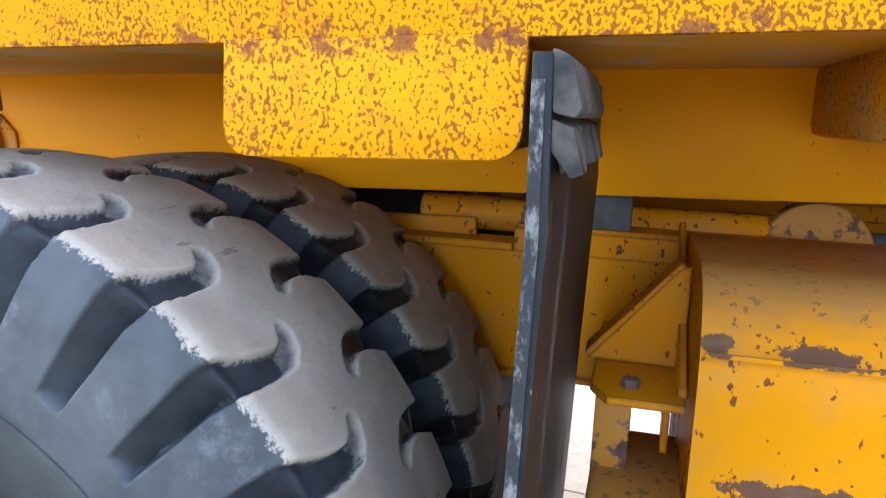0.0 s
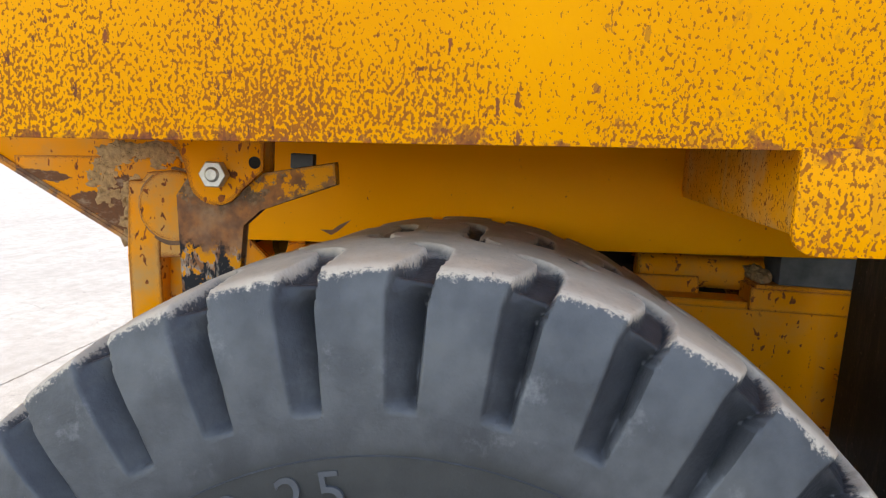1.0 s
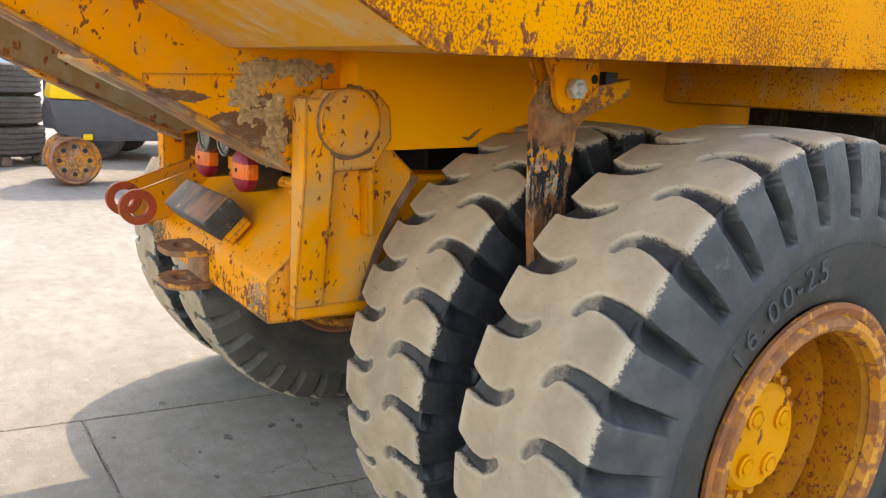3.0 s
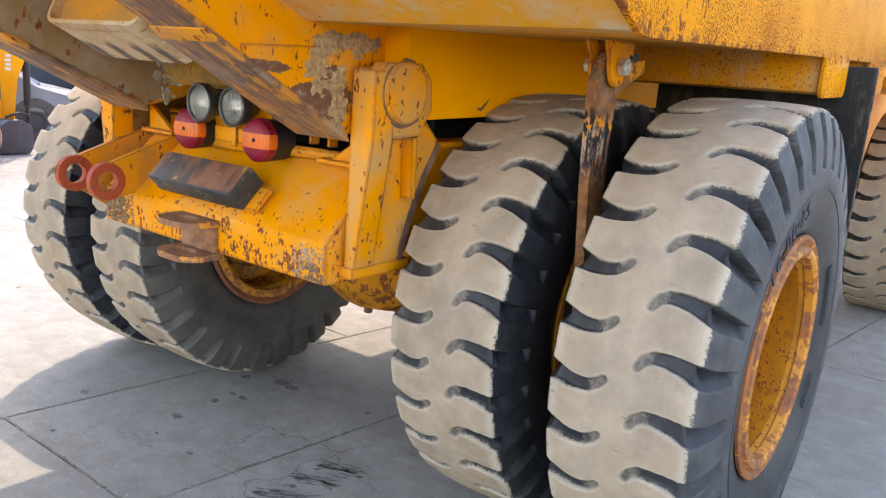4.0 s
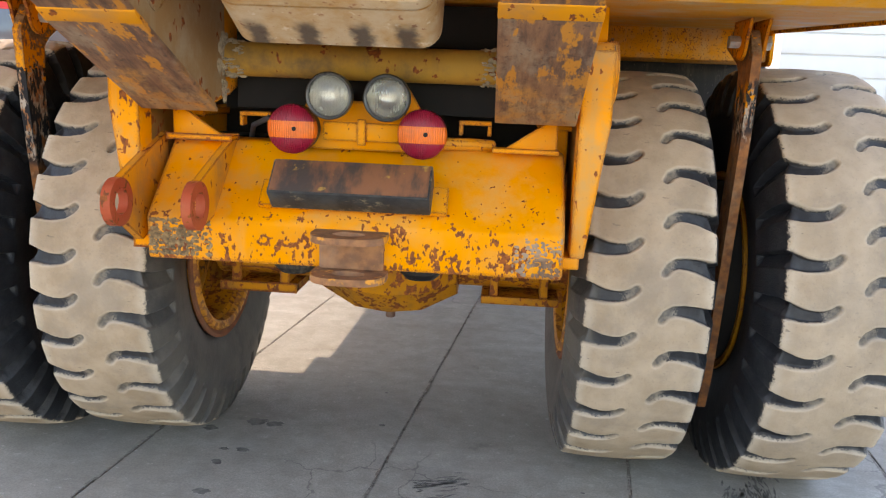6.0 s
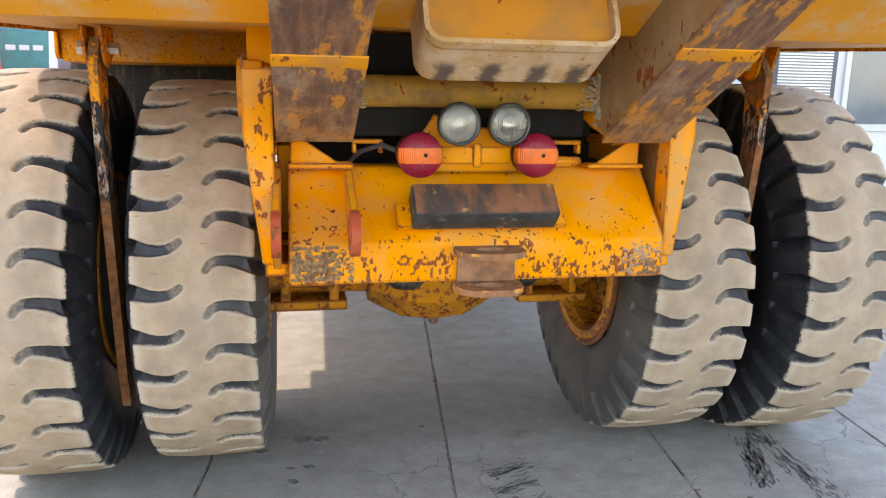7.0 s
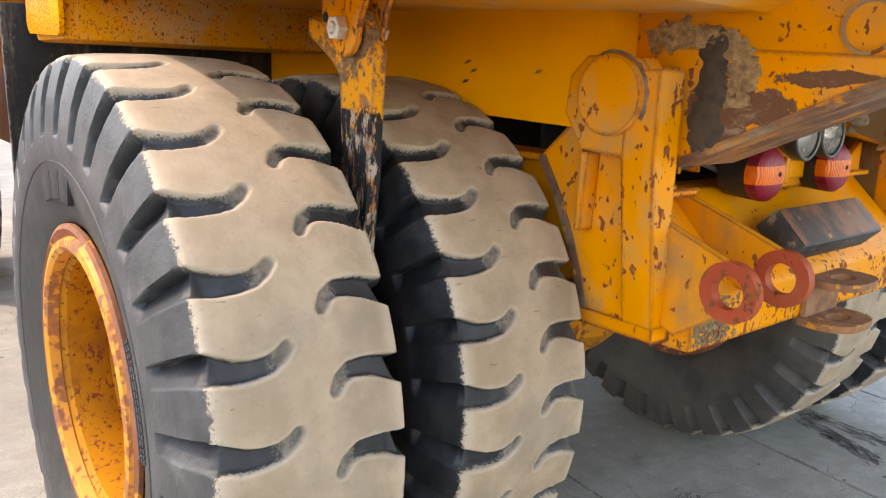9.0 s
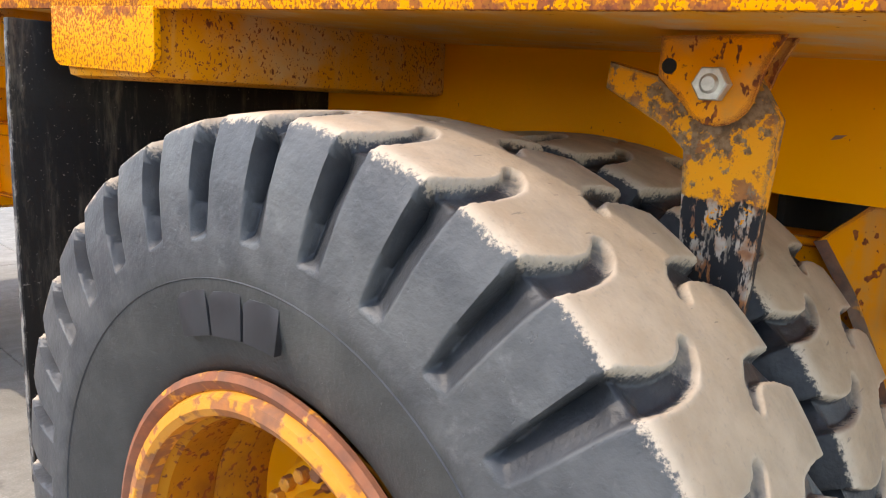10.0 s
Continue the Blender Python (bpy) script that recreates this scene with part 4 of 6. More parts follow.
BODY_TOP, TAIL_END, BODY_FRONT = 2.45, -2.3, 3.6
bm = bmesh.new()
floor = [(BODY_FRONT, floor_z(BODY_FRONT)), (KINK, floor_z(KINK)), (TAIL_END, floor_z(TAIL_END)), (TAIL_END, floor_z(TAIL_END) + 0.03), (KINK, floor_z(KINK) + 0.03), (BODY_FRONT, floor_z(BODY_FRONT) + 0.03)]
prism(bm, "x", floor, -SIDE_X + 0.012, SIDE_X - 0.012, 0)
body = part("dump_body", bm, M_UNDER, truck, "dusty orange underside of the dump body", smooth=False)
for sgn in (1, -1):
    bm = bmesh.new()
    pts = [(BODY_FRONT, floor_z(BODY_FRONT) - 0.012), (KINK + 0.02, floor_z(KINK + 0.02) - 0.012), (KINK - 0.012, floor_z(KINK - 0.012) - 0.011), (TAIL_END, floor_z(TAIL_END) - 0.012), (TAIL_END, BODY_TOP), (BODY_FRONT, BODY_TOP)]
    prism(bm, "x", pts, sgn * (SIDE_X - 0.012), sgn * (SIDE_X + 0.004), 0.003)
    part("side_panel", bm, M_SIDE, body, "yellow side panel densely speckled with rust")
    # stringer above the chassis, and the hinge plate behind it
    bm = bmesh.new()
    y0, y1 = -0.61, BODY_FRONT
    prism(bm, "x", [(y0, 1.296), (y1, 1.296 + 0.036 * (y1 - y0)), (y1, floor_z(y1) + 0.01), (y0, floor_z(y0) + 0.01)], sgn * 0.42, sgn * RAIL_X, 0.004)
    part("body_rail", bm, M_RAIL, body, "plain yellow box rail under the body")
    bm = bmesh.new()
    low = lambda y: (1.257 - 0.53 * (y + 0.757)) if sgn > 0 else (1.254 - 0.45 * (y + 0.757))  # noqa: E731
    prism(bm, "x", [(-0.50, 1.31), (-0.62, 1.275), (-0.745, 1.250), (-2.1, low(-2.1)), (-2.1, floor_z(-2.1) + 0.01), (KINK, floor_z(KINK) + 0.01), (-0.50, floor_z(-0.5) + 0.01)], sgn * 0.376, sgn * 0.562, 0.004)
    beam = part("hinge_beam", bm, M_BEAM, body, "hinge beam of scuffed yellow and rusty steel")
    bm = bmesh.new()
    prism(bm, "x", [(-0.745, low(-0.745) - 0.006), (-2.1, low(-2.1) - 0.006), (-2.1, low(-2.1) + 0.004), (-0.745, low(-0.745) + 0.004)], sgn * 0.368, sgn * 0.568, 0.002)
    part("wear_plate", bm, M_SCRAPED, beam, "rust-brown scraped underside plate of the beam")
    bm = bmesh.new()
    prism(bm, "x", [(-0.742, low(-0.742) - 0.016), (-1.165, low(-1.165) - 0.016), (-1.165, low(-1.165) - 0.004), (-0.742, low(-0.742) - 0.004)], sgn * 0.364, sgn * 0.571, 0.003)
    part("wear_pad", bm, M_SCRAPED, beam, "scraped rusty wear pad")
    bm = bmesh.new()
    prism(bm, "x", [(-1.165, low(-1.165) - 0.0165), (-1.198, low(-1.198) - 0.009), (-1.198, low(-1.198) - 0.004), (-1.165, low(-1.165) - 0.004)], sgn * 0.363, sgn * 0.572, 0.002)
    part("weld_seam", bm, M_BAND, beam, "rusty weld seam with remains of yellow paint")
    # doubler plate on the outer face, its top edge a level seam
    bm = bmesh.new()
    end = -1.095 if sgn > 0 else -1.14
    seam = lambda y: (1.512 if sgn > 0 else 1.505) + 0.046 * y  # noqa: E731
    prism(bm, "x", [(-0.66, 1.281), (-0.745, low(-0.745) + 0.001), (end, low(end) + 0.001), (end - 0.002, seam(end)), (-0.66, seam(-0.66))], sgn * 0.560, sgn * 0.5655, 0.0015)
    part("doubler_plate", bm, M_BEAM, beam, "scuffed yellow doubler plate with a rusty lower edge")
    bm = bmesh.new()
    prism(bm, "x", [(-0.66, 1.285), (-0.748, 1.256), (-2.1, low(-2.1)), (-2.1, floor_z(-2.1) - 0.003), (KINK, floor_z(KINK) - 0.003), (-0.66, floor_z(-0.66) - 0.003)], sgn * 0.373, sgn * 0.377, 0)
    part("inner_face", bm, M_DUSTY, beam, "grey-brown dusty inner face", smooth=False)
    if sgn < 0:
        bm = bmesh.new()
        lathe(bm, [(0.040, 0.0), (0.046, 0.0), (0.046, 0.200), (0.040, 0.200)], 32, pose(-0.569, -1.08, 1.50), True)
        sleeve = part("sleeve", bm, M_DUSTY, beam, "rusty sleeve through the beam")
        # solid near-black rod in place of the shade inside the sleeve
        bm = bmesh.new()
        rod(bm, (-0.469, -1.08, 1.50), "x", 0.0405, 0.180, 24, 0)
        part("bore", bm, M_NEARBLACK, sleeve, "near-black fill for the shaded sleeve hole")
    # cross ribs with rounded end plates
    for ya in ((0.502, 1.25) if sgn > 0 else (0.455, 1.21)):
        yb = ya + 0.347
        bm = bmesh.new()
        za = floor_z(ya) - 0.125
        prism(bm, "y", [(sgn * (RAIL_X - 0.01), za), (sgn * 1.425, za), (sgn * 1.425, floor_z(ya) + 0.01), (sgn * (RAIL_X - 0.01), floor_z(ya) + 0.01)], ya + 0.02, yb - 0.02, 0.022)
        rib = part("cross_rib", bm, M_RIB, body, "boxed cross rib with dusty paint")
        bm = bmesh.new()
        zt, zb, r = floor_z(ya) - 0.008, floor_z(ya) - (0.139 if sgn > 0 else 0.115), 0.03
        pts = [(ya, zt)] + arc(ya + r, zb + r, r, 180, 270, 6) + arc(yb - r, zb + r, r, 270, 360, 6) + [(yb, zt)]
        pts = [(y, z + 0.039 * (y - ya)) for y, z in pts]
        prism(bm, "x", pts, sgn * 1.424, sgn * 1.438, 0.003)
        part("end_plate", bm, M_SIDE, rib, "rust-speckled end plate with rounded corners")

# rust nicks where the paint has sprung off the rails
bm = bmesh.new()
prism(bm, "x", [(-0.284, 1.337), (-0.258, 1.326), (-0.240, 1.338), (-0.213, 1.364), (-0.238, 1.352), (-0.256, 1.338)], 0.6498, 0.6512, 0)
part("rust_nick", bm, M_RUST_BARE, body, "dark rust nick in the paint", smooth=False)
for y, z in ((-0.169, 1.437), (-0.192, 1.416), (-0.162, 1.39), (-0.414, 1.416)):
    bm = bmesh.new()
    prism(bm, "x", [(y - 0.012, z + 0.004), (y + 0.006, z + 0.003), (y + 0.014, z - 0.006), (y - 0.002, z - 0.003)], -0.6512, -0.6498, 0)
    part("rust_nick", bm, M_RUST_BARE, body, "dark rust nick in the paint", smooth=False)

# exhaust trough under the tail
bm = bmesh.new()
w, h, r, t = 0.235, 0.17, 0.05, 0.012
outer = [(-w, h)] + arc(-w + r, r, r, 180, 270, 6) + arc(w - r, r, r, 270, 360, 6) + [(w, h)]
inner = [(w - t, h)] + [(x, y) for x, y in reversed(arc(-w + r, r, r - t, 180, 270, 6) + arc(w - r, r, r - t, 270, 360, 6))] + [(-w + t, h)]
slope = math.degrees(math.atan(TAIL))
m = Matrix.Translation((0.003, -0.985, 1.402)) @ pose(0, 0, 0, 90 - slope, 0, 0)
prism(bm, "z", outer + inner, 0.0, 0.185, 0, m)
trough = part("exhaust_trough", bm, M_TROUGH, body, "dusty tan exhaust trough with soot smudges on its rim")
bm = bmesh.new()
q = 0.0025
lining = [(-w + t, h)] + arc(-w + r, r, r - t, 180, 270, 6) + arc(w - r, r, r - t, 270, 360, 6) + [(w - t, h)]
lining_in = [(w - t - q, h)] + [(x, y) for x, y in reversed(arc(-w + r, r, r - t - q, 180, 270, 6) + arc(w - r, r, r - t - q, 270, 360, 6))] + [(-w + t + q, h)]
prism(bm, "z", lining + lining_in, 0.006, 0.15, 0, m)
part("trough_lining", bm, M_LINING, trough, "orange-brown inside of the trough")
bm = bmesh.new()
prism(bm, "z", outer, 0.15, 0.156, 0, m)
part("trough_back", bm, M_LINING, trough, "orange-brown back wall of the trough")

# pivot tube
bm = bmesh.new()
rod(bm, (0, -0.635, 1.372), "x", 0.046, 0.78, 32)
part("pivot_tube", bm, M_TUBE, body, "dusty yellow-brown pivot tube")
# added plate: shade of the recess behind the tube, put into its colour
bm = bmesh.new()
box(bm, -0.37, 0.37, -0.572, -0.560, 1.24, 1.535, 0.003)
part("shield_plate", bm, M_NEARBLACK, body, "added near-black plate for the shaded recess behind the pivot tube")
for x in (-0.31, 0.31):
    bm = bmesh.new()
    for x0, x1, z0, z1 in ((-0.045, 0.045, 1.218, 1.230), (-0.045, -0.034, 1.190, 1.218), (0.034, 0.045, 1.190, 1.218)):
        box(bm, x + x0, x + x1, -0.60, -0.565, z0, z1, 0.002)
    part("clip_bracket", bm, M_WORN, body, "small rusty yellow bracket")

# ---- truck: frame ----
for sgn in (1, -1):
    bm = bmesh.new()
    box(bm, sgn * 0.53, sgn * 0.572, -0.52, 4.5, 0.935, 1.212, 0.004)
    rail = part("chassis_rail", bm, M_YELLOW, truck, "yellow chassis rail", smooth=False)
    bm = bmesh.new()
    box(bm, sgn * 0.49, sgn * 0.585, -0.52, 0.712, 1.208, 1.228, 0.004)
    part("top_flange", bm, M_YELLOW, rail, smooth=False)
    bm = bmesh.new()
    box(bm, sgn * 0.49, sgn * 0.586, 0.714, 4.5, 1.208, 1.264, 0.004)
    box(bm, sgn * 0.49, sgn * 0.594, 0.722, 4.5, 1.262, 1.272, 0.003)
    part("raised_flange", bm, M_YELLOW, rail, smooth=False)
    bm = bmesh.new()
    box(bm, sgn * 0.49, sgn * 0.586, -0.52, 4.5, 0.922, 0.936, 0.004)
    part("bottom_flange", bm, M_WORN, rail, smooth=False)
    bm = bmesh.new()
    prism(bm, "x", [(0.36, 1.224), (0.365, 1.262), (0.612, 1.268), (0.616, 1.224)], sgn * 0.502, sgn * 0.514, 0.003)
    part("hoist_ear", bm, M_YELLOW, rail, "yellow ear plate on the rail")
# crossmembers carry the shade between the rails in their near-black colour
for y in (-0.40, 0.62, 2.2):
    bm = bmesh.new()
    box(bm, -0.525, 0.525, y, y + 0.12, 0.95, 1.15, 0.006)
    part("crossmember", bm, M_NEARBLACK, truck, "frame crossmember, near-black for the dark space between the rails", smooth=False)

# rear bumper beam
bm = bmesh.new()
prof = [(-0.796, 0.838), (-0.80, 0.955), (-0.60, 1.150), (-0.48, 1.150), (-0.48, 0.85), (-0.55, 0.838)]
prism(bm, "x", prof, -0.545, 0.56, 0.012)
bumper = part("rear_bumper", bm, M_BUMPER, truck, "chipped yellow rear bumper beam with sloping top")

# hinge brackets with pins
for sgn in (1, -1):
    bm = bmesh.new()
    curve = [(-0.385, 1.222), (-0.445, 1.130), (-0.490, 1.035), (-0.522, 0.950), (-0.538, 0.888)]
    pts = [(-0.742, 0.888), (-0.742, 1.20), (-0.735, 1.43), (-0.53, 1.45), (-0.50, 1.32)] + curve
    prism(bm, "x", pts, sgn * 0.585, sgn * 0.605, 0.003)
    plate = part("hinge_bracket", bm, M_BRACKET, truck, "yellow hinge bracket plate with chipped edges")
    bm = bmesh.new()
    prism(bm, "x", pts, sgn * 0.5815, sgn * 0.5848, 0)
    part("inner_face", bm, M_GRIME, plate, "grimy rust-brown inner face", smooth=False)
    bm = bmesh.new()
    pts = [(-0.742, 1.22), (-0.735, 1.40), (-0.70, 1.447), (-0.56, 1.452), (-0.515, 1.41), (-0.505, 1.33), (-0.56, 1.25), (-0.68, 1.25)]
    prism(bm, "x", pts, sgn * 0.605, sgn * 0.658, 0.006)
    part("pin_boss", bm, M_BRACKET, plate)
    bm = bmesh.new()
    prism(bm, "x", [(-0.570, 1.25), (-0.548, 1.25), (-0.542, 1.075), (-0.560, 1.075)], sgn * 0.604, sgn * 0.648, 0.004)
    part("rib", bm, M_BRACKET, plate)
    bm = bmesh.new()
    prism(bm, "y", [(sgn * 0.579, 0.89), (sgn * 0.616, 0.89), (sgn * 0.660, 1.245), (sgn * 0.660, 1.425), (sgn * 0.579, 1.425)], -0.748, -0.668, 0.005)
    part("column", bm, M_BRACKET, plate)
    bm = bmesh.new()
    prism(bm, "x", curve + [(y - 0.022, z + 0.006) for y, z in reversed(curve)], sgn * 0.604, sgn * 0.609, 0.001)
    part("worn_edge", bm, M_RUST_BARE, plate, "rust-brown worn edge")
    bm = bmesh.new()
    rod(bm, (sgn * 0.664, -0.632, 1.372), "x", 0.083, 0.02, 40, 0.003)
    part("pin_cap", bm, M_BRACKET, plate, "round yellow pin cap with chipped paint")
    bm = bmesh.new()
    box(bm, sgn * 0.552, sgn * 0.606, -0.742, -0.50, 0.858, 0.892, 0.004)
    part("foot", bm, M_YELLOW, plate)

# towing lugs
def lug_outline(cy, cz, r, n=24):
    return [(cy + r * math.cos(2 * math.pi * i / n), cz + r * math.sin(2 * math.pi * i / n)) for i in range(n)]


for x in (-0.575, -0.372):
    bm = bmesh.new()
    n, cy, cz = 24, -0.893, 1.003
    holed(bm, "x", lug_outline(cy, cz, 0.062), lug_outline(cy, cz, 0.034), x - 0.0125, x + 0.0125)
    ring = part("towing_lug", bm, M_REDRING, truck, "towing lug with red-painted end")
    bm = bmesh.new()
    prism(bm, "x", [(cy + 0.010, cz + 0.061), (-0.745, 1.115), (-0.60, 1.165), (-0.60, 0.95), (-0.78, 0.885 if x < -0.5 else 0.965), (cy + 0.022, cz - 0.058)] + arc(cy, cz, 0.055, -66, 80, 8), x - 0.011, x + 0.011, 0)
    part("arm", bm, M_ARM, ring, "worn rust-stained yellow lug arm", smooth=False)

# upright between the drawbar plates
bm = bmesh.new()
box(bm, -0.075, 0.095, -0.812, -0.798, 0.842, 0.926, 0.003)
part("drawbar_web", bm, M_DRAWBAR, truck, "rust-brown plate between the drawbar eyes")

# drawbar eyes
for z in (0.935, 0.832):
    bm = bmesh.new()
    n = 32
    cx, cy = 0.010, -0.845
    out, hole = [], []
    for i in range(n):
        a = 2 * math.pi * i / n
        c, s_ = math.cos(a), math.sin(a)
        out.append((cx + 0.098 * math.copysign(abs(c) ** 0.6, c), cy + (0.075 * s_ if s_ < 0 else 0.075 * math.copysign(abs(s_) ** 0.4, s_))))
        hole.append((cx + 0.042 * c, cy - 0.01 + 0.026 * s_))
    holed(bm, "z", out, hole, z - 0.009, z + 0.009)
    part("drawbar_plate", bm, M_DRAWBAR, truck, "worn rusty drawbar plate with oval hole")

# step box on the bumper
bm = bmesh.new()
m = Matrix.Translation((0.0, -0.765, 1.035)) @ pose(0, 0, 0, 45, 0, 0)
box(bm, -0.205, 0.213, -0.055, 0.055, -0.005, 0.065, 0.006, m)
black = part("rubber_block", bm, M_BLOCK, truck, "black block with rusty brown top face")
bm = bmesh.new()
box(bm, -0.199, 0.207, -0.050, 0.050, 0.0655, 0.068, 0.001, m)
part("worn_top", bm, M_BROWN, black, "rust-brown worn top face")
bm = bmesh.new()
box(bm, -0.245, 0.253, -0.045, 0.04, -0.022, -0.004, 0.004, m)
part("block_base", bm, M_WORN, black)

# ---- lamps ----
def round_lamp(x, y, z, r, white):
    bm = bmesh.new()
    turn = Matrix.Translation((x, y, z)) @ pose(0, 0, 0, 0, 0, -90)
    if white:
        lathe(bm, [(0.0, -0.062), (0.035, -0.060), (r * 0.92, -0.02), (r, -0.012), (r, 0.014), (r - 0.003, 0.017), (r - 0.008, 0.015), (r - 0.008, 0.004), (r - 0.010, -0.014), (0.034, -0.050), (0, -0.054)], 40, turn)
        ob = part("work_lamp", bm, M_LAMPRIM, truck, "round white work lamp in a dark grey housing")
        bm = bmesh.new()
        lathe(bm, [(r - 0.0105, 0.001), (r * 0.72, -0.022), (0.024, -0.040), (0.0, -0.044)], 40, turn)
        part("reflector", bm, M_REFLECTOR, ob, "bright reflector bowl")
        bm = bmesh.new()
        lathe(bm, [(r - 0.008, 0.004), (r - 0.009, 0.011), (r * 0.6, 0.016), (0, 0.018)], 40, turn)
        lens = part("lens", bm, M_CLEAR, ob, "ribbed clear lens")
        lens.visible_shadow = False
    else:
        lathe(bm, [(0.0, -0.075), (r * 0.9, -0.075), (r * 0.98, -0.01), (r * 0.98, 0.0), (0, 0.0)], 40, turn)
        ob = part("tail_lamp", bm, M_BLACK, truck, "round red tail lamp with an orange band")
        for lo, hi, mat, nm in ((-r, -0.022, M_RED, "red_lens"), (-0.022, 0.022, M_ORANGE, "orange_band"), (0.022, r, M_RED, "red_lens")):
            bm = bmesh.new()
            lathe(bm, [(r * 0.98, 0.0), (r, 0.012), (r * 0.97, 0.028), (r * 0.8, 0.040), (r * 0.4, 0.046), (0, 0.048)], 40)
            for zz, keep in ((lo, 1), (hi, -1)):
                bmesh.ops.bisect_plane(bm, geom=bm.verts[:] + bm.edges[:] + bm.faces[:], plane_co=(0, 0, zz), plane_no=(0, 0, keep), clear_inner=True)
            bmesh.ops.transform(bm, matrix=turn, verts=bm.verts)
            part(nm, bm, mat, ob)
        bm = bmesh.new()
        rod(bm, (x + 0.012, y - 0.047, z + 0.002), "y", 0.006, 0.005, 12, 0.001)
        part("screw", bm, M_NEARBLACK, ob, "dark lens screw")


round_lamp(-0.066, -0.745, 1.285, 0.061, True)
round_lamp(0.083, -0.735, 1.285, 0.061, True)
round_lamp(-0.172, -0.70, 1.194, 0.066, False)
round_lamp(0.175, -0.70, 1.194, 0.066, False)
bm = bmesh.new()
prism(bm, "y", [(-0.19, 1.14), (0.20, 1.14), (0.20, 1.20), (0.13, 1.31), (0.05, 1.27), (-0.04, 1.27), (-0.12, 1.31), (-0.19, 1.20)], -0.655, -0.645, 0.002)
part("lamp_bracket", bm, M_YELLOW, truck, "yellow plate holding the rear lamps")

BAR_X = 1.098

# ---- rock ejector bars between the duals ----
for sgn in (1, -1):
    bm = bmesh.new()
    for dx in (sgn * 0.027 - 0.005, -sgn * 0.025 - 0.005):
        prism(bm, "x", [(-0.425, 1.545), (-0.262, 1.545), (-0.262, 1.49)] + arc(-0.345, 1.478, 0.05, -20, -160, 8) + [(-0.40, 1.50)], sgn * BAR_X + dx, sgn * BAR_X + dx + 0.010, 0.002)
    back = Matrix.Translation((0, 0 if sgn > 0 else -0.016, 0))
    brk = part("bar_bracket", bm, M_EAR, truck, "bolted yellow bracket under the body")
    brk.matrix_world = back
    bm = bmesh.new()
    tip = -0.140 if sgn > 0 else -0.176
    prism(bm, "x", [(-0.423, 1.44), (-0.40, 1.475), (-0.375, 1.515), (-0.31, 1.515), (-0.295, 1.48), (tip - 0.004, 1.513), (tip, 1.474), (-0.272, 1.425), (-0.303, 1.395), (-0.314, 1.20), (-0.192, 0.42), (-0.225, 0.295), (-0.268, 0.305), (-0.302, 0.43), (-0.406, 1.20), (-0.412, 1.30)], sgn * BAR_X - 0.014, sgn * BAR_X + 0.014, 0.002)
    part("ejector_bar", bm, M_BAR, brk, "long rusty steel bar with flaking yellow and black paint")
    # near-black disc painted in for an open hole
    bm = bmesh.new()
    rod(bm, (sgn * BAR_X + sgn * 0.0265, -0.277, 1.505), "x", 0.0105, 0.0124, 20, 0)
    part("bolt_hole", bm, M_NEARBLACK, brk)
    bm = bmesh.new()
    hexbolt(bm, (sgn * BAR_X + sgn * 0.045, -0.342, 1.482), "x", 0.024, 0.022)
    hexbolt(bm, (sgn * BAR_X - sgn * 0.048, -0.342, 1.482), "x", 0.020, 0.03)
    rod(bm, (sgn * BAR_X, -0.342, 1.482), "x", 0.013, 0.12)
    part("bolt", bm, M_STEEL, brk, "pale steel bolt")
    if sgn > 0:
        bm = bmesh.new()
        box(bm, BAR_X - 0.012, BAR_X + 0.012, -0.222, -0.182, 1.498, 1.524, 0.003)
        part("stop_pad", bm, M_BLACK, brk, "small black rubber stop")

# ---- mud flaps ----
for sgn in (1, -1):
    edge = 1.528 if sgn > 0 else 1.488
    bm = bmesh.new()
    pts = [(0.868, 1.565), (0.873, 1.40), (0.866, 1.1), (0.852, 0.62), (0.870, 0.62), (0.884, 1.1), (0.893, 1.40), (0.888, 1.565)]
    prism(bm, "x", pts, sgn * (0.74 if sgn > 0 else 0.66), sgn * edge, 0.003)
    flap = part("mud_flap", bm, M_FLAP, truck, "black rubber mud flap behind the wheel")
    if sgn > 0:
        # torn strip folded over near the top, and the frayed outer edge
        rnd = random.Random(8)
        bm = bmesh.new()
        x = 1.524
        while x > 1.12:
            w, d = rnd.uniform(0.04, 0.08), rnd.uniform(0.008, 0.030)
            prism(bm, "x", [(0.889, 1.505), (0.893 + d * 0.6, 1.497), (0.893 + d, 1.455), (0.890 + d * 0.7, 1.450), (0.890, 1.475)], x - w, x, 0.002)
            x -= w * rnd.uniform(0.8, 1.0)
        prism(bm, "x", [(0.885, 1.570), (0.905, 1.562), (0.918, 1.515), (0.912, 1.505), (0.889, 1.51)], 1.16, 1.527, 0.006)
        part("torn_fold", bm, M_FOLD, flap, "torn dusty rubber strip folded over")
    bm = bmesh.new()
    left = [(0.851, 0.64), (0.860, 0.87), (0.866, 1.10), (0.872, 1.38), (0.869, 1.54)]
    prism(bm, "x", left + [(y + 0.013, z) for y, z in reversed(left)], sgn * (edge - 0.001), sgn * (edge + 0.0025), 0.001)
    part("frayed_edge", bm, M_FRAY, flap, "pale frayed rubber edge", smooth=False)

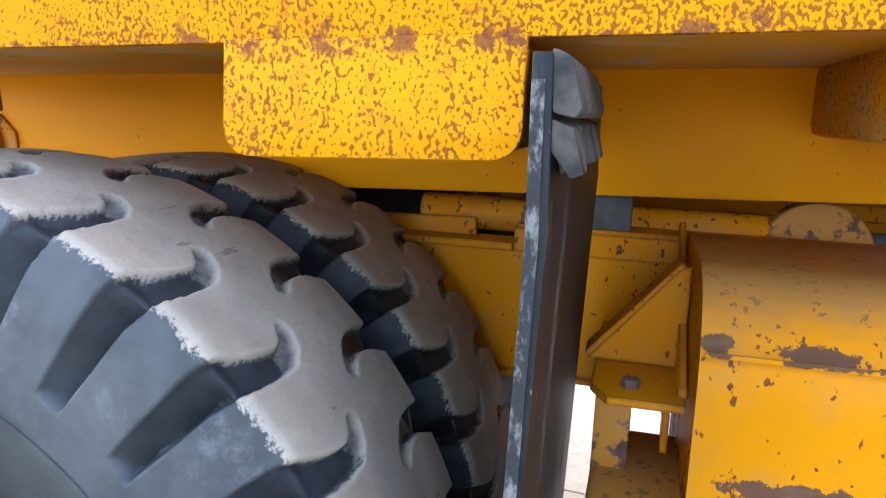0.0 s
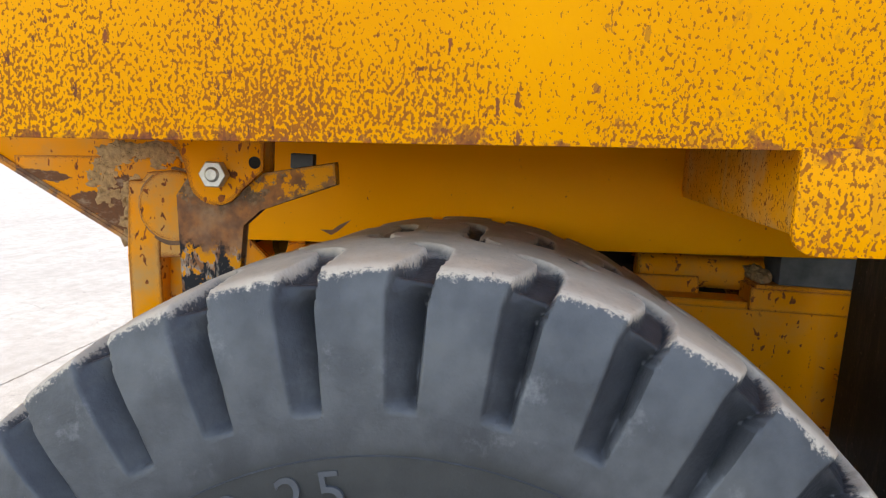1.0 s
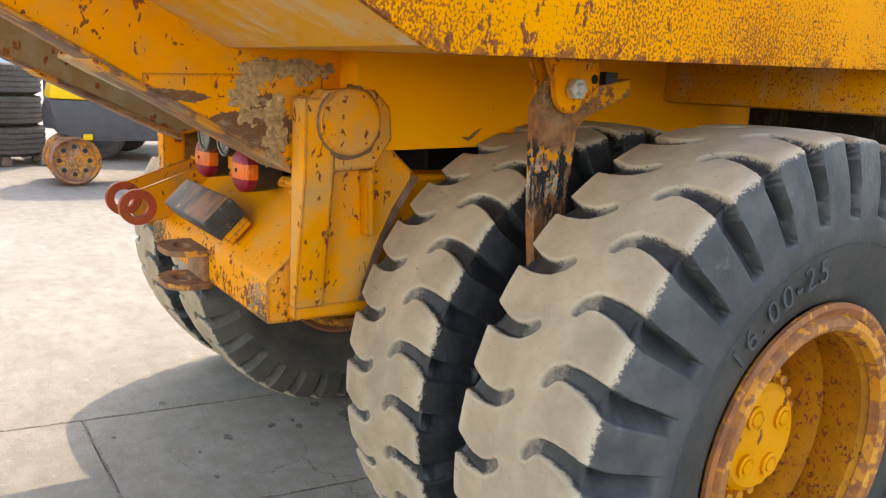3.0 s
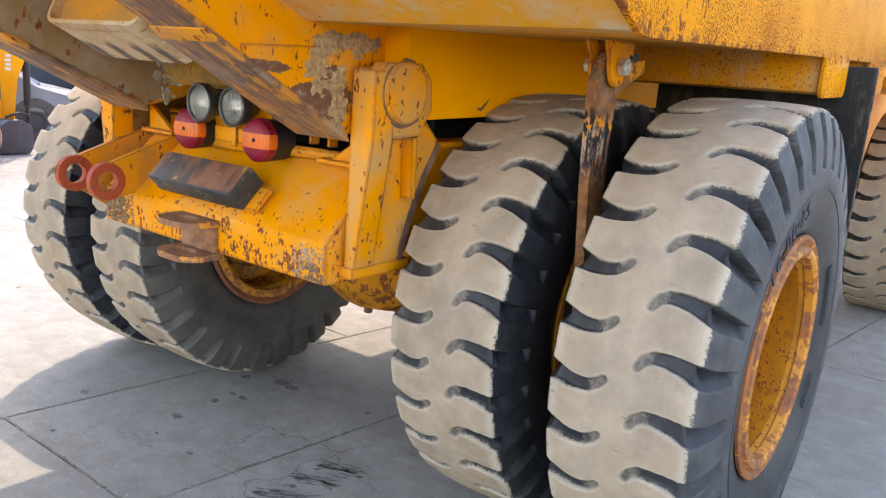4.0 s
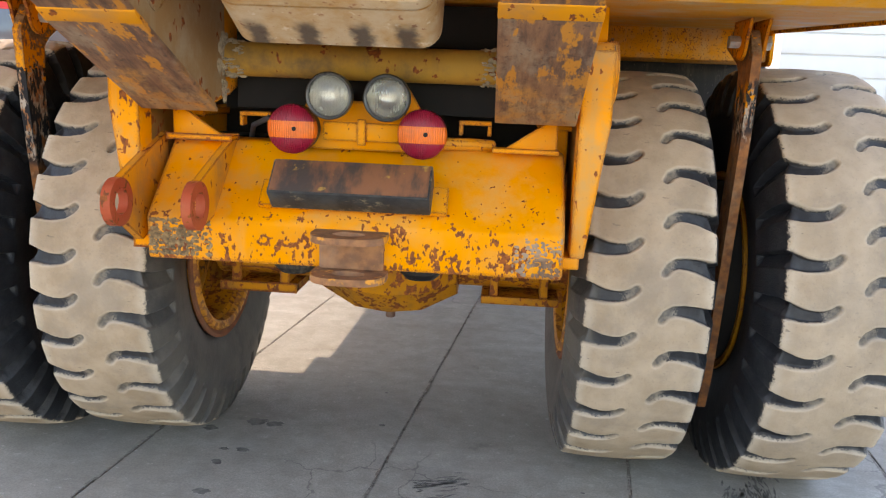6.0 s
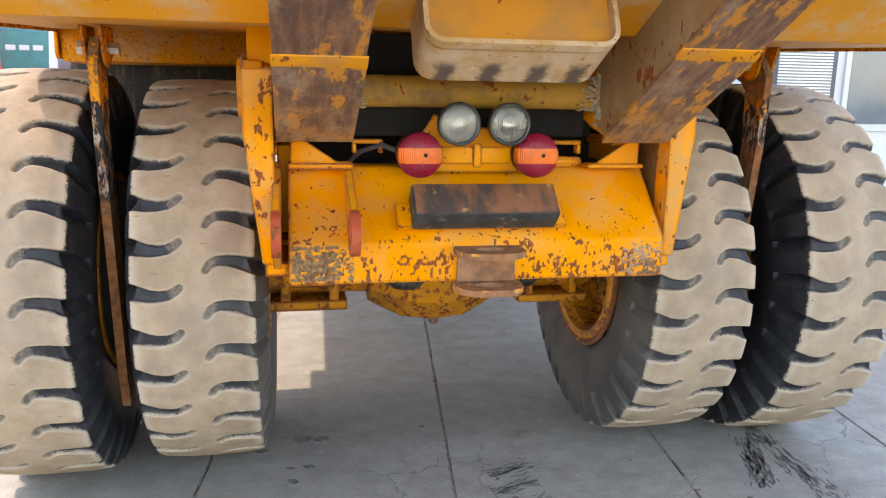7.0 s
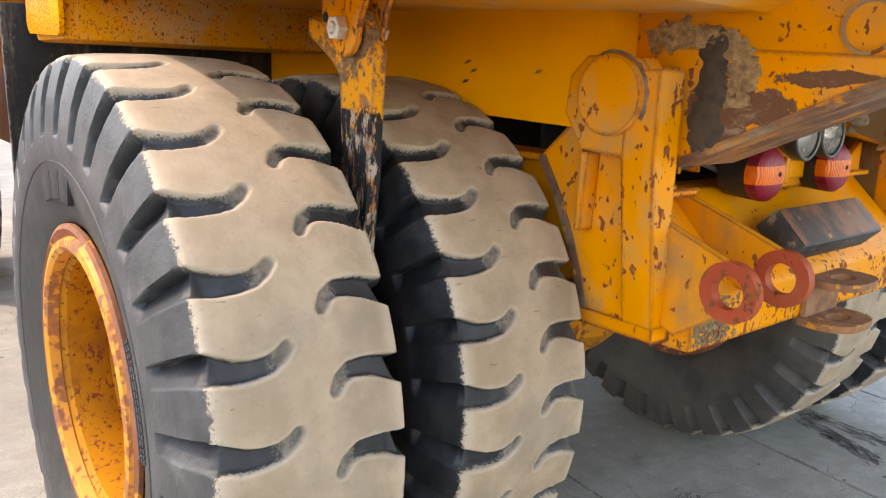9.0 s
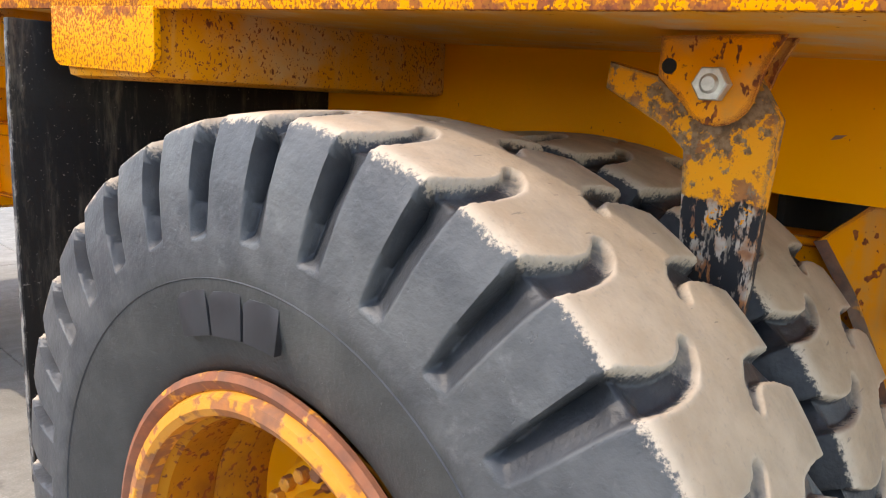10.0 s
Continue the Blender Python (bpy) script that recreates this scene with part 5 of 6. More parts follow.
# ---- rear axle ----
bm = bmesh.new()
rod(bm, (0, AXLE.y, AXLE.z), "x", 0.11, 1.3, 32)
lathe(bm, [(0, -0.26), (0.15, -0.25), (0.22, -0.12), (0.235, 0.0), (0.22, 0.12), (0.15, 0.25), (0, 0.26)], 12, Matrix.Translation(AXLE))
axle = part("rear_axle", bm, M_GRIMY, truck, "rusty yellow axle housing with a drain plug", smooth=False)
bm = bmesh.new()
rod(bm, (0.006, 0.0, 0.485), "z", 0.018, 0.03, 12)
part("drain_plug", bm, M_RUST_BARE, axle)
for sgn in (1, -1):
    bm = bmesh.new()
    box(bm, sgn * 0.34, sgn * 0.62, -0.05, 0.14, 0.555, 0.585, 0.004)
    box(bm, sgn * 0.34, sgn * 0.62, -0.03, 0.12, 0.64, 0.67, 0.004)
    for x in (0.37, 0.55):
        box(bm, sgn * x, sgn * (x + 0.03), -0.04, 0.13, 0.58, 0.69, 0.003)
    part("spring_seat", bm, M_GRIMY, axle, "bolted spring seat plates")
    bm = bmesh.new()
    rod(bm, (sgn * 0.183 - 0.01, -0.60, 0.822), "z", 0.062, 0.09, 24, 0.02)
    part("bump_stop", bm, M_FLAP, axle, "black rubber bump stop")

# ---- fuel tank ----
bm = bmesh.new()
r = 0.12
pts = [(0.98, 1.290)] + arc(0.98, 1.12, 0.17, 90, 0, 10)[1:] + arc(1.03, 0.80, 0.12, 0, -90, 8) + [(0.62, 0.68), (0.62, 1.285)]
prism(bm, "y", pts, 1.075, 2.6, 0.004)
tank = part("fuel_tank", bm, M_TANK, truck, "yellow fuel tank with rust spots and scratches")
bm = bmesh.new()
box(bm, 1.1485, 1.1535, 1.08, 2.6, 1.185, 1.192, 0.001)
part("weld_seam", bm, M_TANK, tank)

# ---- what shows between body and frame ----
# four made-up near-black blocks that stand for shade and shut out the background
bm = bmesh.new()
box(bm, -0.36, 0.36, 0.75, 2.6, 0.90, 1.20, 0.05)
part("gearbox", bm, M_NEARBLACK, truck, "added near-black block darkening the space between the rails")
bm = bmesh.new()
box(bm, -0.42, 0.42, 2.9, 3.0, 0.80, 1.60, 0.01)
part("bulkhead", bm, M_NEARBLACK, truck, "added near-black block closing the gap behind the cab")
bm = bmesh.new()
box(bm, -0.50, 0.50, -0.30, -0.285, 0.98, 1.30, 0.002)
part("guard_plate", bm, M_NEARBLACK, truck, "added near-black plate darkening the space above the axle")
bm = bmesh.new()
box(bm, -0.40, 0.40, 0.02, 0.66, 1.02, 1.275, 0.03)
part("hoist_frame", bm, M_NEARBLACK, truck, "added near-black block filling the shaded gap below the body")
bm = bmesh.new()
box(bm, 0.46, 0.588, 0.772, 0.96, 1.272, 1.350, 0.006)
part("rubber_pad", bm, M_PAD, truck, "dark grey rubber body pad")
bm = bmesh.new()
lump(bm, (0.55, 0.745, 1.282), (0.035, 0.022, 0.016), 4.0, 0.7)
lump(bm, (0.50, 0.74, 1.285), (0.03, 0.02, 0.018), 7.0, 0.7)
part("packed_dirt", bm, M_CRUD, truck, "clod of dry dirt beside the pad")
bm = bmesh.new()
bent_tube(bm, [(0.25, 0.46, 1.20), (0.27, 0.54, 1.27), (0.28, 0.64, 1.305), (0.28, 0.73, 1.28), (0.28, 0.78, 1.21)], 0.042, 18)
part("oil_pipe", bm, M_GRIMY, truck, "grimy brown-yellow pipe elbow")
bm = bmesh.new()
rod(bm, (0.45, 0.86, 1.272), "y", 0.040, 0.78, 24)
hoist = part("hoist_cylinder", bm, M_WORN, truck, "yellow hydraulic hoist cylinder")
bm = bmesh.new()
rod(bm, (0.38, 1.36, 1.225), "x", 0.12, 0.06, 32)
part("cylinder_eye", bm, M_RUST_PAINT, hoist, "round greasy cylinder eye")
for sgn in (1, -1):
    bm = bmesh.new()
    prism(bm, "y", [(sgn * 0.535, 1.152), (sgn * 0.38, 1.152), (sgn * 0.52, 1.245), (sgn * 0.535, 1.245)], -0.632, -0.616, 0.003)
    part("corner_gusset", bm, M_YELLOW, truck, "yellow triangular corner gusset")
    bm = bmesh.new()
    box(bm, sgn * 0.36, sgn * 0.54, -0.66, -0.60, 1.150, 1.163, 0.003)
    part("ledge", bm, M_YELLOW, truck)
bm = bmesh.new()
bent_tube(bm, [(-0.20, -0.62, 1.19), (-0.27, -0.60, 1.215), (-0.33, -0.55, 1.19), (-0.36, -0.48, 1.15)], 0.008)
part("hose", bm, M_GREY, truck, "grey lamp hose")
bm = bmesh.new()
bent_tube(bm, [(0.21, -0.62, 1.165), (0.30, -0.60, 1.165), (0.36, -0.56, 1.16)], 0.018)
part("hose", bm, M_WORN, truck, "yellow pipe stub")

# bar with tabs under the lamps
bm = bmesh.new()
box(bm, -0.10, 0.11, -0.672, -0.655, 1.165, 1.215, 0.003)
box(bm, -0.005, 0.018, -0.680, -0.672, 1.155, 1.225, 0.003)
part("lamp_bar", bm, M_YELLOW, truck, "yellow bar between the tail lamps")


# dried mud round the hinges
M_GREASE = plain("old_grease", (0.050, 0.034, 0.022), 0.7, 0.0, 40.0, 0.5, 0.5)
M_PALEMUD = plain("pale_mud", (0.36, 0.29, 0.20), 0.95, 0.0, 60.0, 0.4, 0.8)
for sgn in (1, -1):
    bm = bmesh.new()
    way = [(-0.855, 1.37), (-0.868, 1.42), (-0.845, 1.465), (-0.79, 1.487), (-0.72, 1.490), (-0.66, 1.485)]
    for i in range(150):
        f = random.uniform(0, len(way) - 1.001)
        k = int(f)
        y, z = (way[k][q] + (way[k + 1][q] - way[k][q]) * (f - k) for q in (0, 1))
        lump(bm, (sgn * 0.5655, y + random.gauss(0, 0.016), z + random.gauss(0, 0.012)), (random.uniform(0.0012, 0.004), random.uniform(0.005, 0.020), random.uniform(0.004, 0.014)), i * 3.1 + sgn, 0.9, 2)
    for i in range(50 if sgn > 0 else 0):
        lump(bm, (0.5655, -0.785 + random.gauss(0, 0.012), random.uniform(1.27, 1.42)), (random.uniform(0.002, 0.006), random.uniform(0.006, 0.018), random.uniform(0.006, 0.02)), i * 1.7, 0.9, 2)
    tagged(part("dried_mud", bm, M_CRUD, body, "crust of dried mud"), kind="stuff")
    if sgn < 0:
        bm = bmesh.new()
        for i in range(9):
            lump(bm, (-0.5665, -0.778 - random.uniform(0.0, 0.032), 1.465 - 0.022 * i), (0.003, random.uniform(0.018, 0.030), random.uniform(0.022, 0.04)), i * 2.1, 0.6)
        tagged(part("grease_smear", bm, M_GREASE, body, "dark brown grease smear"), kind="stuff")
bm = bmesh.new()
for i in range(230):
    lump(bm, (max(-0.530, min(-0.37, random.gauss(-0.47, 0.05))), -0.7985, max(0.856, min(0.945, random.gauss(0.905, 0.035)))), (random.uniform(0.004, 0.011), 0.002, random.uniform(0.003, 0.008)), i * 1.3, 0.8, 1)
tagged(part("dried_mud", bm, M_CHAFF, bumper, "patch of dried mud and chaff"), kind="stuff")
bm = bmesh.new()
for i in range(120):
    lump(bm, (max(0.43, min(0.552, random.gauss(0.50, 0.035))), -0.7985, max(0.850, min(0.945, random.gauss(0.90, 0.03)))), (random.uniform(0.003, 0.009), 0.0016, random.uniform(0.003, 0.007)), i * 1.1 + 40, 0.8, 1)
tagged(part("rust_crust", bm, M_CRUST, bumper, "dark crumbling rust on the bumper corner"), kind="stuff")

for sgn in (1, -1):
    for i in range(4):
        a0 = random.uniform(-80, 250)
        bm = bmesh.new()
        ln, wd = random.uniform(40, 110), random.uniform(0.004, 0.013)
        q = [a0 + ln * k / 12 for k in range(13)]
        rim_in = [(-0.632 + 0.0835 * math.cos(radians(v)), 1.372 + 0.0835 * math.sin(radians(v))) for v in q]
        rim_out = [(-0.632 + (0.085 + wd * random.uniform(0.4, 1.1)) * math.cos(radians(v)), 1.372 + (0.085 + wd * random.uniform(0.4, 1.1)) * math.sin(radians(v))) for v in q]
        prism(bm, "x", rim_in + rim_out[::-1], sgn * 0.656, sgn * (0.6615 + 0.0004 * i), 0)
        tagged(part("rust_crust", bm, M_CRUST, truck, "dark rust crust round the hinge pin", smooth=False), kind="stuff")
    bm = bmesh.new()
    for i in range(26):
        lump(bm, (sgn * 0.372, -0.672 + random.gauss(0, 0.012), random.uniform(1.27, 1.43)), (0.004, random.uniform(0.005, 0.016), random.uniform(0.006, 0.02)), i * 1.9, 0.8, 2)
    for i in range(110):
        a, q = random.uniform(0, 2 * math.pi), random.random() ** 1.6
        r = 0.0445 + 0.008 * (1 - q) * random.random()
        lump(bm, (sgn * (0.372 - 0.052 * q), -0.635 - r * math.cos(a), 1.372 + r * math.sin(a)), (random.uniform(0.003, 0.010), random.uniform(0.002, 0.005), random.uniform(0.002, 0.006)), i * 2.7 + sgn, 0.9, 2)
    tagged(part("dried_mud", bm, M_PALEMUD, body, "pale grey crust of dried mud"), kind="stuff")

# ---- tank bracket ----
bm = bmesh.new()
prism(bm, "y", [(0.57, 1.075), (1.02, 1.072), (1.02, 1.09), (0.57, 1.30)], 1.058, 1.072, 0.002)
bracket = part("tank_bracket", bm, M_YELLOW, truck, "yellow gusseted tank bracket")
bm = bmesh.new()
prism(bm, "x", [(0.905, 1.078), (1.072, 1.078), (1.072, 1.262), (1.050, 1.252)], 0.86, 0.874, 0.002)
part("gusset", bm, M_YELLOW, bracket)
bm = bmesh.new()
prism(bm, "x", [(0.900, 1.088), (0.912, 1.076), (1.066, 1.252), (1.056, 1.268)], 0.80, 0.872, 0.002)
part("gusset_flange", bm, M_WORN, bracket)
bm = bmesh.new()
prism(bm, "z", [(0.585, 0.92), (1.0, 0.92), (1.06, 0.95), (1.06, 1.07), (0.585, 1.07)], 1.062, 1.076, 0.003)
part("shelf", bm, M_YELLOW, bracket)
bm = bmesh.new()
hexbolt(bm, (1.0, 0.985, 1.082), "z", 0.016, 0.018)
part("shelf_bolt", bm, M_RUST_BARE, bracket)
bm = bmesh.new()
box(bm, 0.92, 0.985, 0.930, 0.990, 0.88, 1.063, 0.006)
part("mount_post", bm, M_RUST_PAINT, bracket, "dusty brown mounting post")
bm = bmesh.new()
outline = [(0.985, 1.060)] + arc(1.022, 1.030, 0.030, 90, 0, 6) + [(1.052, 0.965), (1.040, 0.965)] + arc(1.022, 1.030, 0.018, 0, 90, 6) + [(0.985, 1.048)]
prism(bm, "x", outline, 0.95, 0.99, 0.002)
part("strap", bm, M_YELLOW, bracket, "bent yellow strap")
bm = bmesh.new()
hexbolt(bm, (0.972, 0.968, 1.045), "z", 0.008, 0.03)
part("stud", bm, M_STEEL, bracket)
bm = bmesh.new()
box(bm, 0.80, 1.17, 0.93, 2.7, 0.81, 0.925, 0.014)
part("tank_step", bm, M_STEP, truck, "rust-edged yellow step below the tank")

# ---- front of the truck ----
# unseen cab as a plain box; it also blocks light from ahead
bm = bmesh.new()
box(bm, -0.9, 0.9, 3.2, 5.8, 0.85, 2.3, 0.08)
part("front_body", bm, M_YELLOW, truck, "plain yellow block for the unseen front of the truck")
for sgn in (1, -1):
    wheel(sgn * 1.28, 4.25, 0.71, sgn, 5, True, TYRE_OUT)
    bm = bmesh.new()
    box(bm, sgn * 1.38, sgn * 1.66, 3.02, 3.06, 1.60, 1.70, 0.006)
    post = part("step_post", bm, M_RUST_PAINT, truck, "rust-brown fender step frame")
    bm = bmesh.new()
    prism(bm, "y", [(sgn * 1.46, 1.24), (sgn * 1.62, 1.24), (sgn * 1.66, 1.98), (sgn * 1.52, 1.98)], 3.06, 3.09, 0.004)
    part("step_plate", bm, M_YELLOW, post)
    bm = bmesh.new()
    box(bm, sgn * 0.9, sgn * 1.62, 3.1, 5.2, 1.55, 1.62, 0.02)
    part("front_fender", bm, M_YELLOW, truck, "yellow front fender")

# ---- markings on the tyres ----
def lettering(text, size, r, a0, x, parent, mat, label, facing=1, gap=1.0, depth=0.0025):
    """Raised characters bent round the sidewall; a0: degrees up from the rear at which the text begins."""
    out = bmesh.new()
    a = radians(a0)
    for ch in text:
        cu = bpy.data.curves.new("character", "FONT")
        cu.body, cu.size, cu.extrude, cu.align_x = ch, size, depth, "CENTER"
        ob = bpy.data.objects.new("character", cu)
        me = bpy.data.meshes.new_from_object(ob)
        wide = 0.36 if ch in ".-" else 0.62
        a += wide * size * gap / r / 2
        # the letter's right runs with growing angle, its top points away from the axle
        right = Vector((0, math.sin(a), math.cos(a)))
        up = Vector((0, -math.cos(a), math.sin(a)))
        m = Matrix((right, up, right.cross(up))).transposed().to_4x4()
        m.translation = Vector((x, 0, 0)) + up * r
        me.transform(m)
        out.from_mesh(me)
        a += wide * size * gap / r / 2
        bpy.data.objects.remove(ob)
        bpy.data.curves.remove(cu)
        bpy.data.meshes.remove(me)
    ob = part("size_marking", out, mat, parent, label, smooth=False)
    return ob


right_outer, left_outer = WHEELS[0], WHEELS[2]
lettering("16.00-25", 0.074, 0.432, 37.5, 0.2065, right_outer, M_RUBBER_PLAIN, "raised size marking 16.00-25")
# plain raised blocks where a trade mark stands
for k, a0 in enumerate((81.5, 90.8, 100.1)):
    bm = bmesh.new()
    pts = [(-r * math.cos(radians(a)), r * math.sin(radians(a))) for r, a in ((0.418, a0), (0.418, a0 + 4), (0.418, a0 + 8.6), (0.470, a0 + 8.6), (0.480, a0 + 7.0), (0.482, a0 + 3), (0.482, a0))]
    prism(bm, "x", [(-y, z) for y, z in pts], 0.196, 0.2075, 0.001)
    part("trade_mark_block", bm, M_BLACK, left_outer, "plain raised dark block on the sidewall")
for side, a0, a1 in ((left_outer, 150, 178), (right_outer, 150, 178), (right_outer, 200, 216)):
    bm = bmesh.new()
    a = a0
    while a < a1:
        step = random.uniform(0.8, 2.0)
        for r in (0.424, 0.437, 0.450):
            pts = [(math.cos(radians(180 - q)) * p, math.sin(radians(180 - q)) * p) for p, q in ((r, a), (r, a + step), (r + 0.007, a + step), (r + 0.007, a))]
            prism(bm, "x", pts, 0.190, 0.2055, 0)
        a += step + 0.5
    tagged(part("small_marking", bm, M_RUBBER_PLAIN, side, "rows of small raised bars"), kind="stuff")
for wh in (right_outer, left_outer):
    bm = bmesh.new()
    lathe(bm, [(0.496, 0.205), (0.4985, 0.2112), (0.501, 0.205)], 96)
    part("sidewall_line", bm, M_RUBBER_PLAIN, wh)

# ---- the yard ----
def yard_wheel(parent, x, y, r, w, hub_mat, tyre_mat, axis="y"):
    turn = pose(x, y, r, 0, 0, 90 if axis == "y" else 0)
    bm = bmesh.new()
    lathe(bm, [(r * 0.55, -w / 2), (r * 0.9, -w / 2), (r, -w / 2 + 0.03), (r, w / 2 - 0.03), (r * 0.9, w / 2), (r * 0.55, w / 2)], 40, turn, True)
    t = part("wheel", bm, tyre_mat, parent, "rubber wheel")
    bm = bmesh.new()
    lathe(bm, [(0, w / 2 - 0.05), (r * 0.3, w / 2 - 0.05), (r * 0.34, w / 2 - 0.02), (r * 0.5, w / 2 - 0.03), (r * 0.56, w / 2), (r * 0.56, -w / 2), (0, -w / 2)], 32, turn)
    part("rim", bm, hub_mat, t)
    return t


def forklift(at, rz):
    t = thing("forklift", "bright red forklift truck with dark grey rear grille", "forklift")
    bm = bmesh.new()
    prism(bm, "x", [(-0.50, 1.12), (0.50, 1.12), (0.54, 0.98), (0.52, 0.74), (0.36, 0.64), (0.25, 0.36), (0.15, 0.22), (-0.15, 0.22), (-0.25, 0.36), (-0.36, 0.64), (-0.52, 0.74), (-0.54, 0.98)], -0.70, 0.02, 0.035)
    part("counterweight", bm, M_SCARLET, t, "glossy red counterweight")
    bm = bmesh.new()
    box(bm, -1.55, -0.70, -0.52, 0.52, 0.42, 1.10, 0.03)
    part("side_panel", bm, M_SCARLET, t)
    bm = bmesh.new()
    prism(bm, "x", [(-0.49, 1.00), (0.49, 1.00), (0.49, 0.86), (0.26, 0.84), (0.22, 0.72), (-0.22, 0.72), (-0.26, 0.84), (-0.49, 0.86)], 0.0, 0.035, 0.008)
    grille = part("grille", bm, M_GREY, t)
    for z in (0.77, 0.85, 0.93):
        bm = bmesh.new()
        box(bm, 0.035, 0.05, -0.20 if z < 0.8 else -0.25, 0.20 if z < 0.8 else 0.25, z - 0.02, z + 0.02, 0.004)
        part("slat", bm, M_BLACK, grille)
    for y in (-0.40, 0.40):
        bm = bmesh.new()
        rod(bm, (0.035, y, 0.93), "x", 0.05, 0.03, 24)
        part("tail_lamp", bm, M_RED, t)
    bm = bmesh.new()
    box(bm, -1.3, -0.1, -0.45, 0.45, 1.12, 1.42, 0.03)
    part("engine_hood", bm, M_GREY, t, "dark grey hood")
    for x, y in ((-0.12, 0.42), (-0.12, -0.42), (-1.45, 0.48), (-1.45, -0.48)):
        bm = bmesh.new()
        box(bm, x - 0.05, x + 0.05, y - 0.04, y + 0.04, 1.1, 2.1, 0.01)
        part("post", bm, M_GREY, t)
    bm = bmesh.new()
    box(bm, -1.55, -0.05, -0.5, 0.5, 2.1, 2.16, 0.02)
    part("roof", bm, M_GREY, t)
    for y in (-0.34, 0.34):
        bm = bmesh.new()
        box(bm, -1.85, -1.7, y - 0.06, y + 0.06, 0.1, 2.3, 0.01)
        part("mast", bm, M_BLACK, t)
    for x, y in ((-0.33, 0.46), (-0.33, -0.46), (-1.5, 0.48), (-1.5, -0.48)):
        w = yard_wheel(t, x, y, 0.27, 0.24, M_SCARLET, M_GREY)
        if y < 0:
            w.matrix_basis = pose(2 * x, 2 * y, 0, 0, 0, 180)
    t.matrix_world = pose(*at, 0, 0, rz)


forklift((-7.15, -2.13, 0), -4)


def tracked_excavator(at, rz):
    t = thing("excavator", "crimson tracked excavator with white upper panels", "excavator")
    bm = bmesh.new()
    prism(bm, "y", [(-1.3, 0.95), (1.2, 0.95), (1.35, 1.05), (1.35, 1.55), (1.1, 1.72), (-1.3, 1.72)], -2.6, 2.2, 0.06)
    part("upper_body", bm, M_CRIMSON, t)
    bm = bmesh.new()
    box(bm, -1.2, 1.15, -2.5, 0.8, 1.72, 2.5, 0.12)
    part("engine_cover", bm, M_WHITE, t)
    bm = bmesh.new()
    for k in range(4):
        box(bm, 1.35, 1.37, -0.2, 0.5, 1.15 + 0.09 * k, 1.20 + 0.09 * k, 0.005)
    part("vents", bm, M_BLACK, t)
    for x in (-0.95, 0.95):
        bm = bmesh.new()
        prism(bm, "x", arc(-1.35, 0.4, 0.4, 90, 270, 10) + arc(1.35, 0.4, 0.4, -90, 90, 10), x - 0.25, x + 0.25, 0.03)
        tr = part("track", bm, M_OLDTYRE, t, "worn rubber track")
        for k in range(16):
            bm = bmesh.new()
            box(bm, x - 0.26, x + 0.26, -1.4 + 0.185 * k, -1.31 + 0.185 * k, 0.79, 0.815, 0.008)
            part("lug", bm, M_OLDTYRE, tr)
    bm = bmesh.new()
    box(bm, -0.7, 0.7, -1.0, 1.0, 0.45, 0.95, 0.05)
    part("undercarriage", bm, M_GREY, t)
    bm = bmesh.new()
    prism(bm, "x", [(1.2, 0.55), (2.1, 0.62), (2.75, 0.25), (2.85, 0.05), (2.95, 0.05), (2.9, 0.5), (2.2, 0.85), (1.2, 0.8)], -0.15, 0.15, 0.02)
    part("blade_arm", bm, M_BLACK, t)
    t.matrix_world = pose(*at, 0, 0, rz)


tracked_excavator((-13.3, -2.9, 0), 12)

pallet = thing("pallet", "weathered wooden pallet on the concrete", "pallet", (-10.6, -0.40, 0), rz=5)
for y in (-0.5, -0.25, 0.0, 0.25, 0.5):
    bm = bmesh.new()
    box(bm, -0.55, 0.55, y - 0.05, y + 0.05, 0.10, 0.125, 0.003)
    part("board", bm, M_WOOD, pallet)
for x in (-0.5, 0.0, 0.5):
    for y in (-0.5, 0.0, 0.5):
        bm = bmesh.new()
        box(bm, x - 0.05, x + 0.05, y - 0.06, y + 0.06, 0.0, 0.10, 0.004)
        part("block", bm, M_WOOD, pallet)
for k in range(3):
    bm = bmesh.new()
    w, r = 0.43, 0.655
    prof = [(0.36, -w / 2 + 0.02), (0.56, -w / 2), (0.635, -w / 2 + 0.04)]
    for q in range(5):
        c = -w / 2 + 0.07 + q * 0.0725
        prof += [(r, c - 0.024), (r, c + 0.024), (r - 0.014, c + 0.028), (r - 0.014, c + 0.044)]
    prof += [(0.635, w / 2 - 0.04), (0.56, w / 2), (0.36, w / 2 - 0.02), (0.39, 0)]
    lathe(bm, prof, 56, pose(0, 0, 0, 0, -90, 0), True)
    t = finish("truck_tyre", bm, M_OLDTYRE, True)
    t.matrix_world = pose(-10.6 + random.uniform(-0.04, 0.04), -0.47 + random.uniform(-0.05, 0.05), 0.125 + 0.215 + 0.43 * k)
    tagged(t, "worn grey truck tyre lying flat in a stack", "tyre", "stacked tyres")


